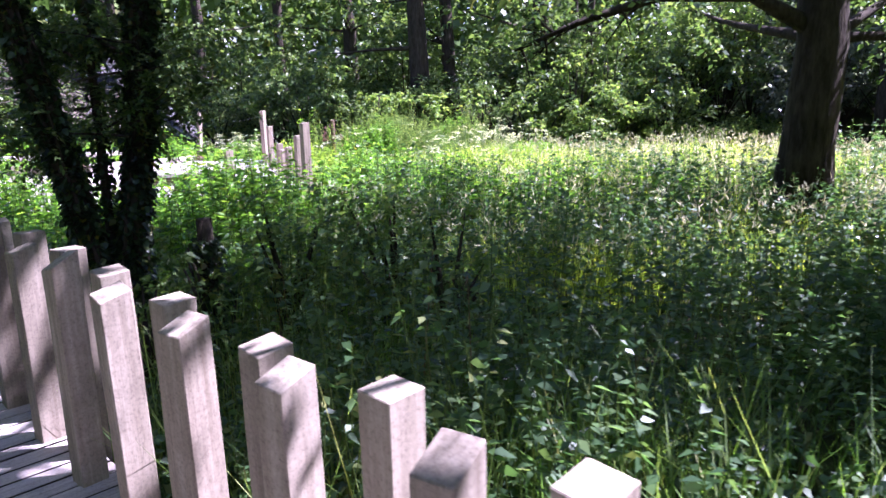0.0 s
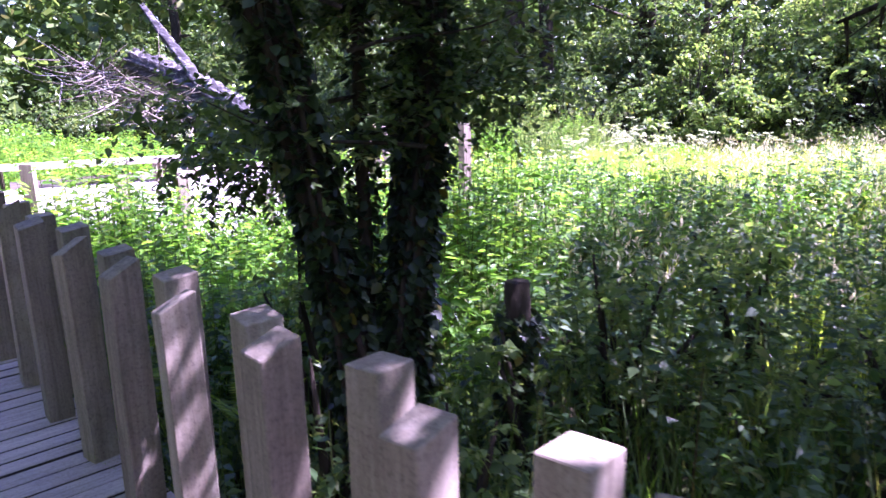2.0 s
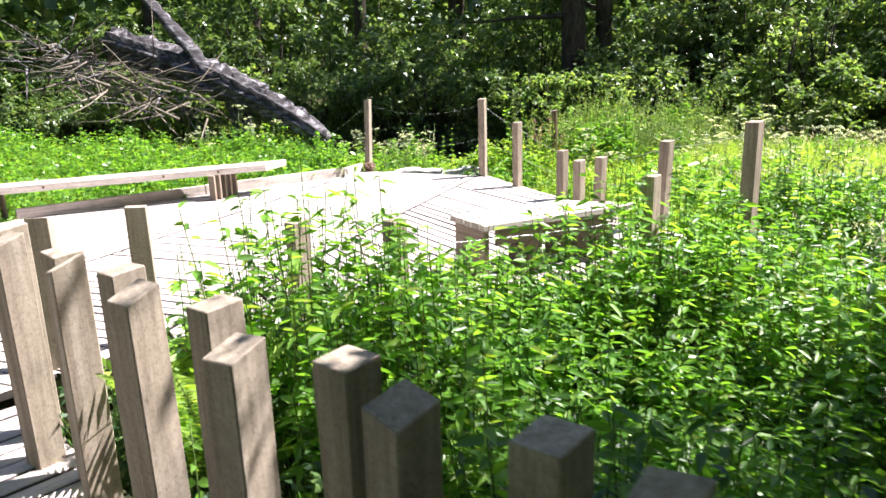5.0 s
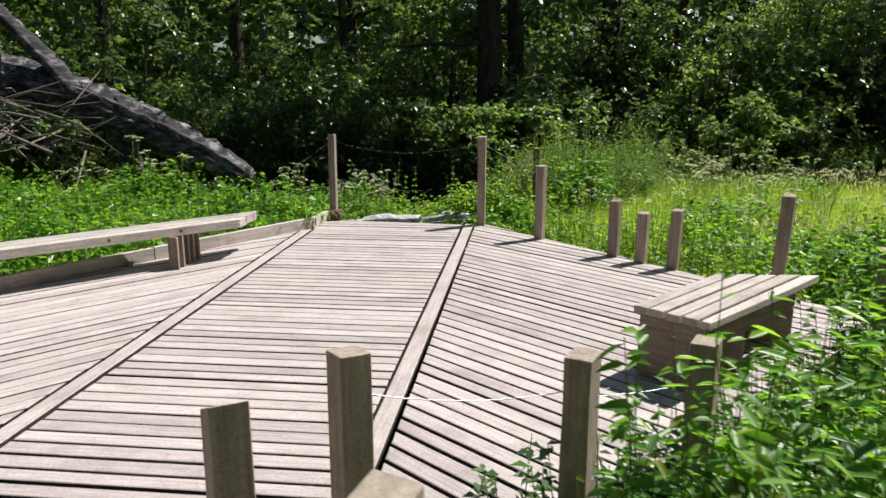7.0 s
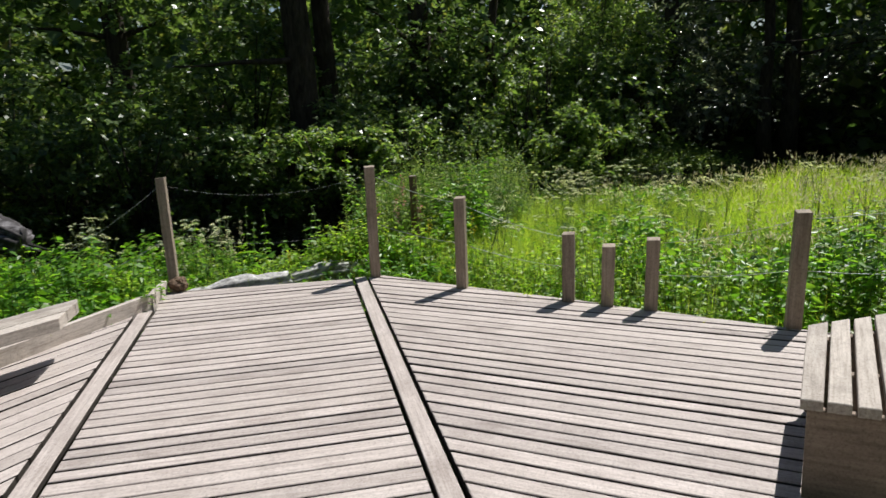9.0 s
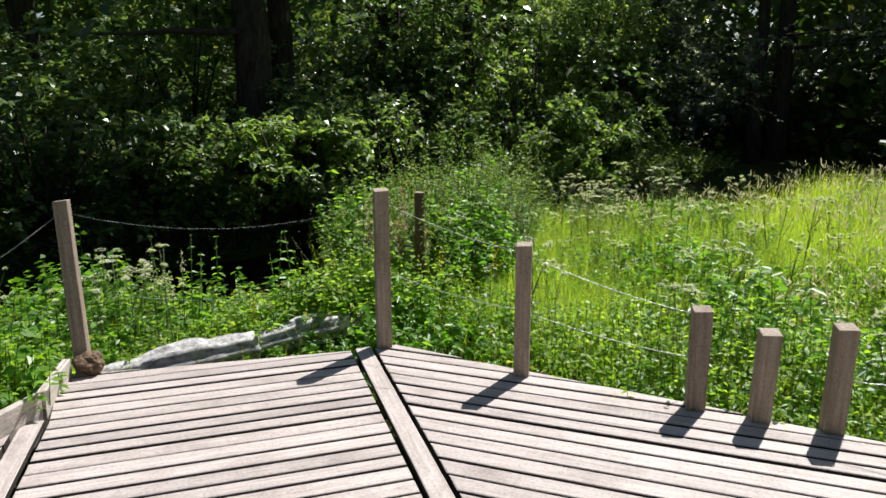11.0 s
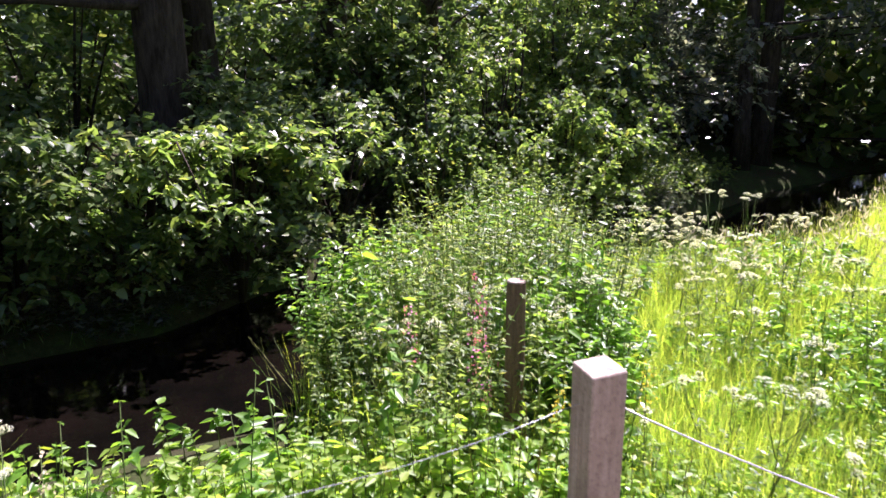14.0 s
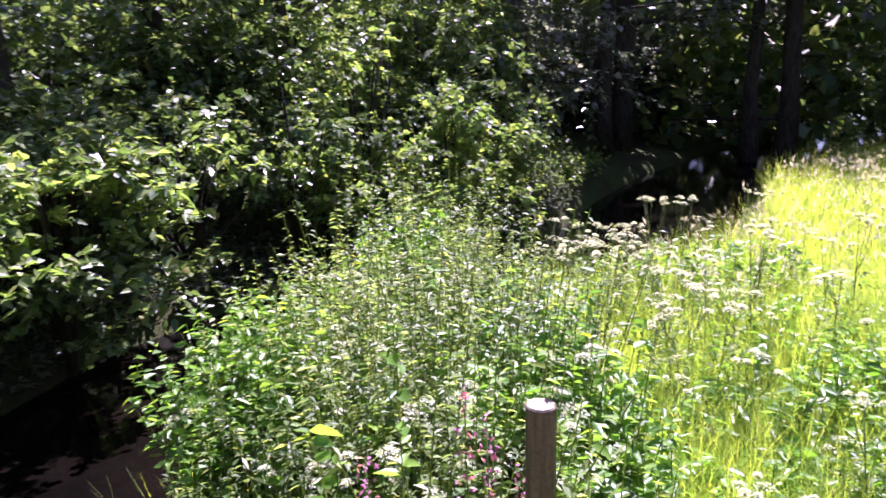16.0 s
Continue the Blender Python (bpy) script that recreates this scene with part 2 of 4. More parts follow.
def slab(name, poly, z0, z1, material, parent, chamfer=0.004, frame_angle=0.0, label="", edge=None):
    """A flat piece of timber with that outline and softened top edges; its own x runs along the grain."""
    if area(poly) < 0:
        poly = poly[::-1]
    cx, cy = sum(p[0] for p in poly) / len(poly), sum(p[1] for p in poly) / len(poly)
    ca, sa = math.cos(-frame_angle), math.sin(-frame_angle)
    loc = [((x - cx) * ca - (y - cy) * sa, (x - cx) * sa + (y - cy) * ca) for x, y in poly]
    n = len(loc)
    inn = []
    for x, y in loc:
        inn.append((x - chamfer * (1 if x > 0 else -1), y - chamfer * (1 if y > 0 else -1)))
    v = [(x, y, 0) for x, y in loc] + [(x, y, z1 - z0 - chamfer) for x, y in loc] + [(x, y, z1 - z0) for x, y in inn]
    f = [tuple(range(n))[::-1], tuple(range(2 * n, 3 * n))]
    for i in range(n):
        j = (i + 1) % n
        f += [(i, j, n + j, n + i), (n + i, n + j, 2 * n + j, 2 * n + i)]
    ob = mesh_ob(name, v, f, material, parent, label)
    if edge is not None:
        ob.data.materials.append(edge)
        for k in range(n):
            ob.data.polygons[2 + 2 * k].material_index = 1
    ob.location = (cx, cy, z0)
    ob.rotation_euler = (0, 0, frame_angle)
    return ob


def boards(poly, angle, pitch, gap, z0, z1, material, parent, name="plank", phase=0.0):
    """Planks that fill a convex polygon, side by side, running at an angle."""
    a = radians(angle)
    d, nv = (math.cos(a), math.sin(a)), (-math.sin(a), math.cos(a))
    s = [p[0] * nv[0] + p[1] * nv[1] for p in poly]
    k = math.floor(min(s) / pitch) * pitch + phase
    rnd = random.Random(5)
    while k < max(s):
        g = gap * rnd.choice((0.6, 0.75, 0.9, 1.1, 1.5))
        lo, hi = (nv[0] * (k + g / 2), nv[1] * (k + g / 2)), (nv[0] * (k + pitch - g / 2), nv[1] * (k + pitch - g / 2))
        c = clip(clip(poly, lo, nv), hi, (-nv[0], -nv[1]))
        if len(c) > 2 and abs(area(c)) > 0.004:
            dz = rnd.uniform(-0.003, 0.002)
            slab(name, c, z0 + dz, z1 + dz, material, parent, 0.004, a, "", GAP_SHADE if material is DECK else None)
        k += pitch


def tube(points, radii, sides=8, cap=True):
    """Vertices and faces of a tapered tube along points."""
    v, f = [], []
    pts = [Vector(p) for p in points]
    for i, p in enumerate(pts):
        t = (pts[min(i + 1, len(pts) - 1)] - pts[max(i - 1, 0)]).normalized()
        u = t.orthogonal().normalized() if abs(t.z) > 0.9 else t.cross(Vector((0, 0, 1))).normalized()
        w = t.cross(u)
        for k in range(sides):
            a = 2 * math.pi * k / sides
            v.append(p + (u * math.cos(a) + w * math.sin(a)) * radii[i])
    for i in range(len(pts) - 1):
        for k in range(sides):
            a, b = i * sides + k, i * sides + (k + 1) % sides
            f.append((a, b, b + sides, a + sides))
    if cap:
        f += [tuple(range(sides))[::-1], tuple(range((len(pts) - 1) * sides, len(pts) * sides))]
    return v, f


def merge(parts_):
    v, f = [], []
    for pv, pf in parts_:
        o = len(v)
        v += list(pv)
        f += [tuple(i + o for i in face) for face in pf]
    return v, f


def post_mesh(name, size, height, sink, cut, material, seed):
    """A sawn square post with chamfered arrises and a top cut at a slight slope."""
    r = random.Random(seed)
    h, c = size / 2, 0.004
    ring = [(h - c, -h), (h, -h + c), (h, h - c), (h - c, h), (-h + c, h), (-h, h - c), (-h, -h + c), (-h + c, -h)]
    sx, sy = cut
    v = []
    for z in (-sink, height * 0.35, height * 0.7):
        k = 1 + r.uniform(-0.03, 0.03)
        v += [(x * k, y * k, z) for x, y in ring]
    v += [(x, y, height - 0.003 + x * sx + y * sy) for x, y in ring]
    v += [(x * 0.95, y * 0.95, height + x * 0.95 * sx + y * 0.95 * sy) for x, y in ring]
    f = [tuple(range(8))[::-1], tuple(range(32, 40))]
    for i in range(4):
        for k in range(8):
            a, b = i * 8 + k, i * 8 + (k + 1) % 8
            f.append((a, b, b + 8, a + 8))
    me = bpy.data.meshes.new(name)
    me.from_pydata(v, [], f)
    me.materials.append(material)
    return me


# ---- ground and stream ----
def smooth(a, b, x):
    t = np.clip((x - a) / (b - a), 0, 1)
    return t * t * (3 - 2 * t)


STREAM = [(-40, 6.0), (-8, 5.6), (-2, 4.95), (0.3, 4.95), (1.6, 5.8), (3.4, 6.1), (5.5, 5.2), (8, 5.2), (11, 6.3), (14, 7.0), (45, 9.0)]


def stream_y(x):
    return np.interp(x, [p[0] for p in STREAM], [p[1] for p in STREAM])


def ground_z(x, y):
    x, y = np.asarray(x, float), np.asarray(y, float)
    z = -0.5 + 0.05 * np.clip(x - 2.5, 0, 14) - smooth(-3, 1.5, y) * (0.025 * np.clip(x - 2.5, 0, 8) + 0.085 * np.clip(x - 9.5, 0, 8)) + 0.03 * np.clip(-x - 3, 0, 12)
    z = z + 0.05 * np.sin(x * 1.3 + 0.7 * y) + 0.04 * np.sin(y * 1.7 - 0.6 * x)
    d = y - stream_y(x)
    bed = 1 - smooth(1.0, 1.75, np.abs(d))
    z = z * (1 - bed) + (-1.25) * bed
    z = z + smooth(1.8, 7, d) * 0.9
    return z


xs = np.concatenate([np.linspace(-400, -30, 12), np.linspace(-24, 24, 130), np.linspace(30, 400, 12)])
ys = np.concatenate([np.linspace(-400, -34, 12), np.linspace(-26, 22, 130), np.linspace(28, 400, 12)])
gx, gy = np.meshgrid(xs, ys)
gz = ground_z(gx, gy)
nx = len(xs)
gf = [(j * nx + i, j * nx + i + 1, (j + 1) * nx + i + 1, (j + 1) * nx + i) for j in range(len(ys) - 1) for i in range(nx - 1)]
ground = mesh_ob("ground", np.stack([gx, gy, gz], -1).reshape(-1, 3).tolist(), gf, SOIL, smooth=True)
tagged(ground, "dark damp soil with green growth", "ground", kind="structure")

wx = np.linspace(-40, 45, 60)
wv = [(x, float(stream_y(x)) + s * 2.4, -0.85) for x in wx for s in (-1, 1)]
wf = [(2 * i, 2 * i + 2, 2 * i + 3, 2 * i + 1) for i in range(59)]
water = mesh_ob("water", wv, wf, WATER, smooth=True)
tagged(water, "still dark brown stream water in shade", "water", kind="structure")

# ---- deck and boardwalk ----
U = Vector((-0.8663, 0.4995))          # along the boardwalk
W = Vector((-0.4995, -0.8663))         # across it, away from the fence
F0 = Vector((7.056, -12.096))          # first fence post of the outer row
STEP = 0.5691


def along(k, off=0.0):
    p = F0 + U * (k * STEP) + W * off
    return (p.x, p.y)


def strip_x(x0, y):
    return x0 + 0.157 * y


CORNER = (-1.22, -7.02)
deck = tagged(new("deck"), "weathered grey-brown timber viewing deck, planks dusty", "deck", kind="structure")
LX, MX = -2.06, -0.135
mid_poly = [(strip_x(MX, 0.03) - 0.085, 0.05), (-1.98, 0.44), (strip_x(LX, -0.25) + 0.085, -0.25), (strip_x(LX, -8.4) + 0.085, -8.42),
            along(17, 2.0), (CORNER[0] - 0.09, -7.04)]
boards(mid_poly, -7.8, PITCH, 0.021, -0.05, 0.0, DECK, deck)
right_poly = [(0.10, 0.02), (strip_x(MX, 0.0) + 0.085, 0.03), (strip_x(MX, -6.4) + 0.085, -6.42), (-0.2, -6.05), (2.0, -4.75), (2.95, -3.95)]
boards(right_poly, RIGHT_ANGLE, 0.124, 0.023, -0.05, 0.0, DECK, deck)
left_poly = [(strip_x(LX, -0.2) - 0.085, -0.2), (-4.80, -3.22), (-6.2, -6.0), (-5.6, -7.1), (strip_x(LX, -8.4) - 0.085, -8.36)]
boards(left_poly, LEFT_ANGLE, 0.122, 0.021, -0.05, 0.0, DECK, deck)
for x0, y0, y1 in ((LX, -8.35, -0.2), (MX, -6.95, 0.06)):
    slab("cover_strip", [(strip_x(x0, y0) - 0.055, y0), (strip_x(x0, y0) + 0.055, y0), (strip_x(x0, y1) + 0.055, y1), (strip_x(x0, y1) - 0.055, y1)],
         -0.032, 0.003, DECK, deck, 0.004, math.atan2(1, 0.157), "", GAP_SHADE)
# boardwalk planks lie across the way
walkway = tagged(new("boardwalk"), "weathered timber boardwalk of cross planks", "boardwalk", kind="structure")
wp = [along(-9, -0.02), along(15.4, -0.02), along(16.75, 0.0), along(16.9, 2.0), along(-9, 2.0)]
boards(wp, math.degrees(math.atan2(W.y, W.x)), 0.124, 0.018, -0.05, -0.001, DECK, walkway)
# bearers under the planks
for i, (a, b) in enumerate((((-1.9, 0.33), (-3.2, -7.9)), ((-0.3, -0.1), (-1.3, -6.9)), ((0.05, -0.1), (2.75, -3.85)), ((2.7, -4.0), (-1.05, -6.3)),
                            ((-2.2, -0.4), (-4.8, -2.8)), ((-2.3, -3), (-5.5, -6)), (along(-9, 0.1), along(15, 0.1)), (along(-9, 1.8), along(15, 1.8)), ((-1.75, 0.33), (-0.15, 0.0)))):
    d = Vector((b[0] - a[0], b[1] - a[1])).normalized()
    o = Vector((-d.y, d.x)) * 0.03
    slab("bearer", [(a[0] - o.x, a[1] - o.y), (b[0] - o.x, b[1] - o.y), (b[0] + o.x, b[1] + o.y), (a[0] + o.x, a[1] + o.y)], -0.24, -0.056, PANEL, deck, 0.004,
         math.atan2(d.y, d.x))


def board_on_edge(name, a, b, z0, z1, th, material, parent):
    d = Vector((b[0] - a[0], b[1] - a[1])).normalized()
    o = Vector((-d.y, d.x)) * th / 2
    return slab(name, [(a[0] - o.x, a[1] - o.y), (b[0] - o.x, b[1] - o.y), (b[0] + o.x, b[1] + o.y), (a[0] + o.x, a[1] + o.y)], z0, z1, material, parent, 0.005,
                math.atan2(d.y, d.x))


kerb = tagged(new("edging"), "weathered timber edging board along the deck", "edging", kind="structure")
board_on_edge("edge_board", (-2.06, -0.12), (-3.40, -1.64), -0.15, 0.13, 0.045, BENCH, kerb)
board_on_edge("edge_board", (-3.41, -1.65), (-4.85, -3.28), -0.15, 0.125, 0.045, BENCH, kerb)
board_on_edge("edge_board", (-2.05, -0.09), (-1.93, 0.40), -0.15, 0.12, 0.045, BENCH, kerb)

# ---- fence of square pickets beside the boardwalk ----
rp = random.Random(11)
OUTER_MESHES = [post_mesh("picket", 0.118, 1.0, 0.45, (rp.uniform(-0.08, 0.08), rp.uniform(-0.14, 0.04)), PICKET, i) for i in range(8)]
INNER_MESHES = [post_mesh("picket", 0.116, 1.0, 0.45, (rp.uniform(-0.25, 0.12), rp.uniform(-0.55, -0.25)), PICKET, 20 + i) for i in range(8)]
turn = math.atan2(U.y, U.x)


def picket(xy, top, ang, me, lean=(0, 0)):
    ob = new("fence_post", me)
    ob.location = (xy[0], xy[1], 0)
    ob.rotation_euler = (lean[0], lean[1], ang)
    ob.scale = (1, 1, top)
    tagged(ob, "sawn square timber post of the boardwalk fence, weathered", "fence post", "posts of the boardwalk fence")
    return ob


for k in range(-8, 17):
    picket(along(k, rp.uniform(-0.01, 0.01)), 1.0 + rp.uniform(-0.015, 0.015), turn + rp.uniform(-0.08, 0.08), OUTER_MESHES[rp.randrange(8)], (rp.uniform(-0.012, 0.012), rp.uniform(-0.012, 0.012)))
    if k < 16:
        picket(along(k + 0.52, 0.10 + rp.uniform(-0.012, 0.012)), 1.0 + rp.uniform(-0.02, 0.02), turn + rp.uniform(-0.15, 0.15), INNER_MESHES[rp.randrange(8)], (rp.uniform(-0.012, 0.012), rp.uniform(-0.012, 0.012)))
picket((-1.33, -6.83), 0.86, 0.5, INNER_MESHES[3])
picket((-1.01, -6.42), 0.86, 0.55, OUTER_MESHES[5])

# ---- posts round the deck, and the wires between them ----
DECK_POSTS = {
    "a": (-1.84, 0.46, 1.08, 0.085, (-0.17, -0.055)), "b": (0.02, 0.03, 1.085, 0.095, (0, 0)), "c": (0.61, -0.80, 0.83, 0.095, (0, 0)),
    "d": (1.235, -1.62, 0.575, 0.10, (0, 0)), "e": (1.44, -1.88, 0.50, 0.10, (0.03, 0.02)), "f": (1.67, -2.14, 0.57, 0.10, (0, 0.02)),
    "g": (2.27, -2.97, 0.84, 0.10, (0, 0.03)), "h": (2.88, -3.93, 1.10, 0.11, (0, 0)), "i": (2.06, -4.66, 0.78, 0.105, (0, 0)),
    "j": (-0.12, -6.12, 0.72, 0.115, (0, 0)), "k": (0.45, -5.93, 0.70, 0.11, (0, 0)),
}
for key, (x, y, h, s, lean) in DECK_POSTS.items():
    ob = new("deck_post", post_mesh("deck_post", s, h, 0.5, (0.05, 0.08), POST, ord(key)))
    ob.location = (x, y, 0)
    ob.rotation_euler = (lean[0], lean[1], radians(-35 if key not in "ab" else -12))
    tagged(ob, "square timber post at the deck edge, grey-brown" if key != "a" else "leaning grey timber post at the deck corner", "post", "posts round the deck")


def wire(a, b, sag=0.03, r=0.0022):
    a, b = Vector(a), Vector(b)
    pts = []
    for i in range(9):
        t = i / 8
        p = a.lerp(b, t)
        p.z -= sag * 4 * t * (1 - t)
        pts.append(p)
    v, f = tube(pts, [r] * 9, 5)
    ob = mesh_ob("fence_wire", v, f, WIRE, smooth=True)
    tagged(ob, "thin galvanised wire strung between timber posts", "wire", "fence wires")


def on_post(key, frac):
    x, y, h, s, lean = DECK_POSTS[key]
    z = h * frac
    return (x + math.sin(lean[1]) * z, y - math.sin(lean[0]) * z, z)


for frac in (0.93, 0.50):
    for a, b in (("a", "b"), ("b", "c"), ("c", "d"), ("f", "g"), ("g", "h")):
        wire(on_post(a, frac), on_post(b, frac), 0.03 if a != "a" else 0.15, 0.0022 if a != "a" else 0.001)
wire(on_post("a", 0.9), (-3.9, 1.1, 0.0), 0.15)
wire(on_post("a", 0.45), (-3.9, 1.1, -0.25), 0.1)
wire((-1.05, -6.42, 0.72), on_post("j", 0.8), 0.05)
wire(on_post("j", 0.75), on_post("k", 0.75), 0.02)
wire(on_post("k", 0.75), on_post("i", 0.6), 0.03)

# round brown stake among the flowers, dark lump at the foot of the leaning post
v, f = tube([(0.93, 1.47, -0.55), (0.93, 1.47, 0.3), (0.925, 1.465, 0.80)], [0.05, 0.048, 0.046], 14)
stake = tagged(empty("stake"), "round dark brown wooden stake among flowers", "stake")
mesh_ob("shaft", v, f, STAKE, stake)
v, f = tube([(0.925, 1.465, 0.80), (0.925, 1.465, 0.806)], [0.046, 0.042], 14)
mesh_ob("cut_end", v, f, POST, stake, "pale sawn end")
bm = bmesh.new()
bmesh.ops.create_icosphere(bm, subdivisions=4, radius=0.09)
for q in bm.verts:
    q.co *= 1 + 0.35 * noise.noise(q.co * 16) + 0.15 * noise.noise(q.co * 45)
    q.co.z *= 0.75
stump = part("wood_lump", bm, STAKE, None)
stump.location = (-1.80, 0.42, 0.07)
tagged(stump, "dark rotten lump of wood at the post foot", "wood lump")

# ---- benches ----
bench_r = tagged(empty("slatted_bench"), "low weathered slatted timber bench with a solid end panel", "bench")
bp = [(0.53, -4.66), (0.86, -5.0), (2.03, -4.03), (1.30, -3.97)]
ang = math.degrees(math.atan2(0.67, 0.77))
nv = (-math.sin(radians(ang)), math.cos(radians(ang)))
ss = [p[0] * nv[0] + p[1] * nv[1] for p in bp]
wslat = (max(ss) - min(ss)) / 5
boards(bp, ang, wslat, 0.016, 0.405, 0.45, BENCH, bench_r, "slat", min(ss) - math.floor(min(ss) / wslat) * wslat)
board_on_edge("end_panel", (0.585, -4.645), (0.87, -4.94), 0.0, 0.40, 0.04, PANEL, bench_r)
board_on_edge("end_panel", (1.24, -4.06), (1.80, -4.12), 0.0, 0.40, 0.04, PANEL, bench_r)
board_on_edge("rail", (0.93, -4.87), (1.76, -4.18), 0.27, 0.40, 0.035, PANEL, bench_r)
board_on_edge("support", (0.98, -4.42), (1.24, -4.62), 0.0, 0.40, 0.05, PANEL, bench_r)

bench_l = tagged(empty("long_bench"), "long bleached timber bench with a pointed end on slatted legs", "bench")
db = Vector((-0.79, -0.613))
nb = Vector((0.613, -0.79))
tip = Vector((-2.49, -1.07))
ends = [tip, tip + db * 4.3, tip + db * 4.3 + nb * 0.36, tip + db * 0.36 + nb * 0.36, tip + db * 0.05 + nb * 0.08]
bl = [(p.x, p.y) for p in ends]
bang = math.degrees(math.atan2(-db.y, -db.x))
nl = (-math.sin(radians(bang)), math.cos(radians(bang)))
ss = [p[0] * nl[0] + p[1] * nl[1] for p in bl]
boards(bl, bang, (max(ss) - min(ss)) / 3, 0.008, 0.31, 0.392, BENCH, bench_l, "seat_plank", min(ss) - math.floor(min(ss) / ((max(ss) - min(ss)) / 3)) * ((max(ss) - min(ss)) / 3))
row = Vector((0.2, 0.98)).normalized()
for s0 in (0.98, 3.6):
    for j in range(5):
        c = Vector((-3.13, -1.99)) + db * (s0 - 0.98) + row * (0.10 * j)
        e = c + Vector((0.94, -0.34)) * 0.105
        o = row * 0.014
        slab("leg_slat", [(c.x - o.x, c.y - o.y), (e.x - o.x, e.y - o.y), (e.x + o.x, e.y + o.y), (c.x + o.x, c.y + o.y)], 0.0, 0.31, POST, bench_l, 0.004, math.atan2(-0.34, 0.94))
for s0 in (0.95, 1.6, 2.9):
    c = tip + db * s0 + nb * 0.362
    v, f = tube([(c.x, c.y, 0.352), (c.x + nb.x * 0.012, c.y + nb.y * 0.012, 0.352)], [0.017, 0.014], 10)
    mesh_ob("bolt", v, f, STAKE, bench_l, "rusty bolt head")


# ---- logs ----
def log(name, pts, radii, material, label, seed, sides=18, rough=0.12, parent=None):
    r = random.Random(seed)
    P, R = [], []
    for i in range(len(pts) - 1):
        for s in range(8):
            t = s / 8
            P.append(Vector(pts[i]).lerp(Vector(pts[i + 1]), t))
            R.append(radii[i] * (1 - t) + radii[i + 1] * t)
    P.append(Vector(pts[-1]))
    R.append(radii[-1])
    v, f = tube(P, R, sides)
    out = []
    for i, q in enumerate(v):
        c = P[min(i // sides, len(P) - 1)]
        d = Vector(q) - c
        k = 1 + rough * noise.noise(Vector(q) * 5) + rough * 0.5 * noise.noise(Vector(q) * 13) + rough * 0.8 * math.sin((i % sides) * 2.1 + seed)
        out.append(c + d * k)
    ob = mesh_ob(name, out, f, material, parent, smooth=True)
    return ob if parent else tagged(ob, label, "log")


log("fallen_log", [(-2.0, 0.62, -0.20), (-1.35, 0.66, -0.14), (-0.72, 0.72, -0.12)], [0.08, 0.12, 0.10], BLEACHED_DAPPLED, "bleached silvery driftwood log beside the deck edge", 3, 24, 0.34)
log("fallen_log", [(-0.92, 0.76, -0.16), (-0.3, 0.80, -0.09), (0.42, 0.93, -0.12)], [0.06, 0.11, 0.05], BLEACHED_DAPPLED, "short broken piece of bleached driftwood among weeds", 9, 24, 0.42)
fallen = tagged(empty("fallen_tree"), "dead fallen tree with a splintered end, bare and grey", "dead tree")
log("trunk", [(-3.45, 2.78, 0.22), (-4.1, 3.15, 0.50), (-4.9, 3.6, 0.80), (-6.2, 4.35, 1.22), (-8.0, 5.35, 1.68), (-10.5, 6.7, 2.2)], [0.15, 0.23, 0.27, 0.31, 0.35, 0.37], DEADWOOD, "", 5, 30, 0.30, fallen)
log("stub", [(-6.0, 4.15, 1.05), (-5.75, 3.98, 0.45), (-5.6, 3.9, -0.5)], [0.16, 0.17, 0.22], DEADWOOD, "", 6, 14, 0.3, fallen)
log("stub", [(-6.6, 4.5, 1.35), (-7.4, 4.9, 2.1), (-8.4, 5.3, 3.0), (-9.3, 5.8, 3.7)], [0.16, 0.15, 0.12, 0.08], DEADWOOD, "", 7, 12, 0.3, fallen)
rs = random.Random(12)
for i in range(16):
    x = rs.uniform(-4.1, -3.4)
    a = Vector((x, 2.78 - (x + 3.45) * 0.57 + rs.uniform(-0.1, 0.1), 0.55 + (x + 4.1) * -0.5 + rs.uniform(-0.05, 0.12)))
    v, f = tube([a, a + Vector((rs.uniform(0.15, 0.4), rs.uniform(-0.1, 0.1), rs.uniform(-0.28, -0.05)))], [0.022, 0.004], 5)
    mesh_ob("splinter", v, f, DEADWOOD, fallen)
rb = random.Random(8)
for i in range(170):
    q = rb.uniform(0, 1)
    a = Vector((-6.2 - 5.5 * q, 3.4 + 2.2 * q + rb.uniform(-0.9, 0.7), 0.7 + 1.1 * q + rb.uniform(-0.3, 0.5)))
    d = Vector((rb.uniform(-1, 1), rb.uniform(-0.5, 0.3), rb.uniform(-0.35, 0.35))).normalized() * rb.uniform(0.7, 1.8)
    mid = a + d * 0.5 + Vector((0, 0, rb.uniform(-0.2, 0.2)))
    v, f = tube([a, mid, a + d], [rb.choice((0.015, 0.02, 0.035)), 0.014, 0.004], 6)
    ob = mesh_ob("dead_branch", v, f, BRUSH if rb.random() < 0.7 else DEADWOOD, smooth=True)
    tagged(ob, "bare grey dead branch tangled on the bank", "branch", "tangle of dead branches")


# ---- plants ----
rng = np.random.default_rng(7)


def unit(v):
    return v / np.maximum(np.linalg.norm(v, axis=-1, keepdims=True), 1e-9)


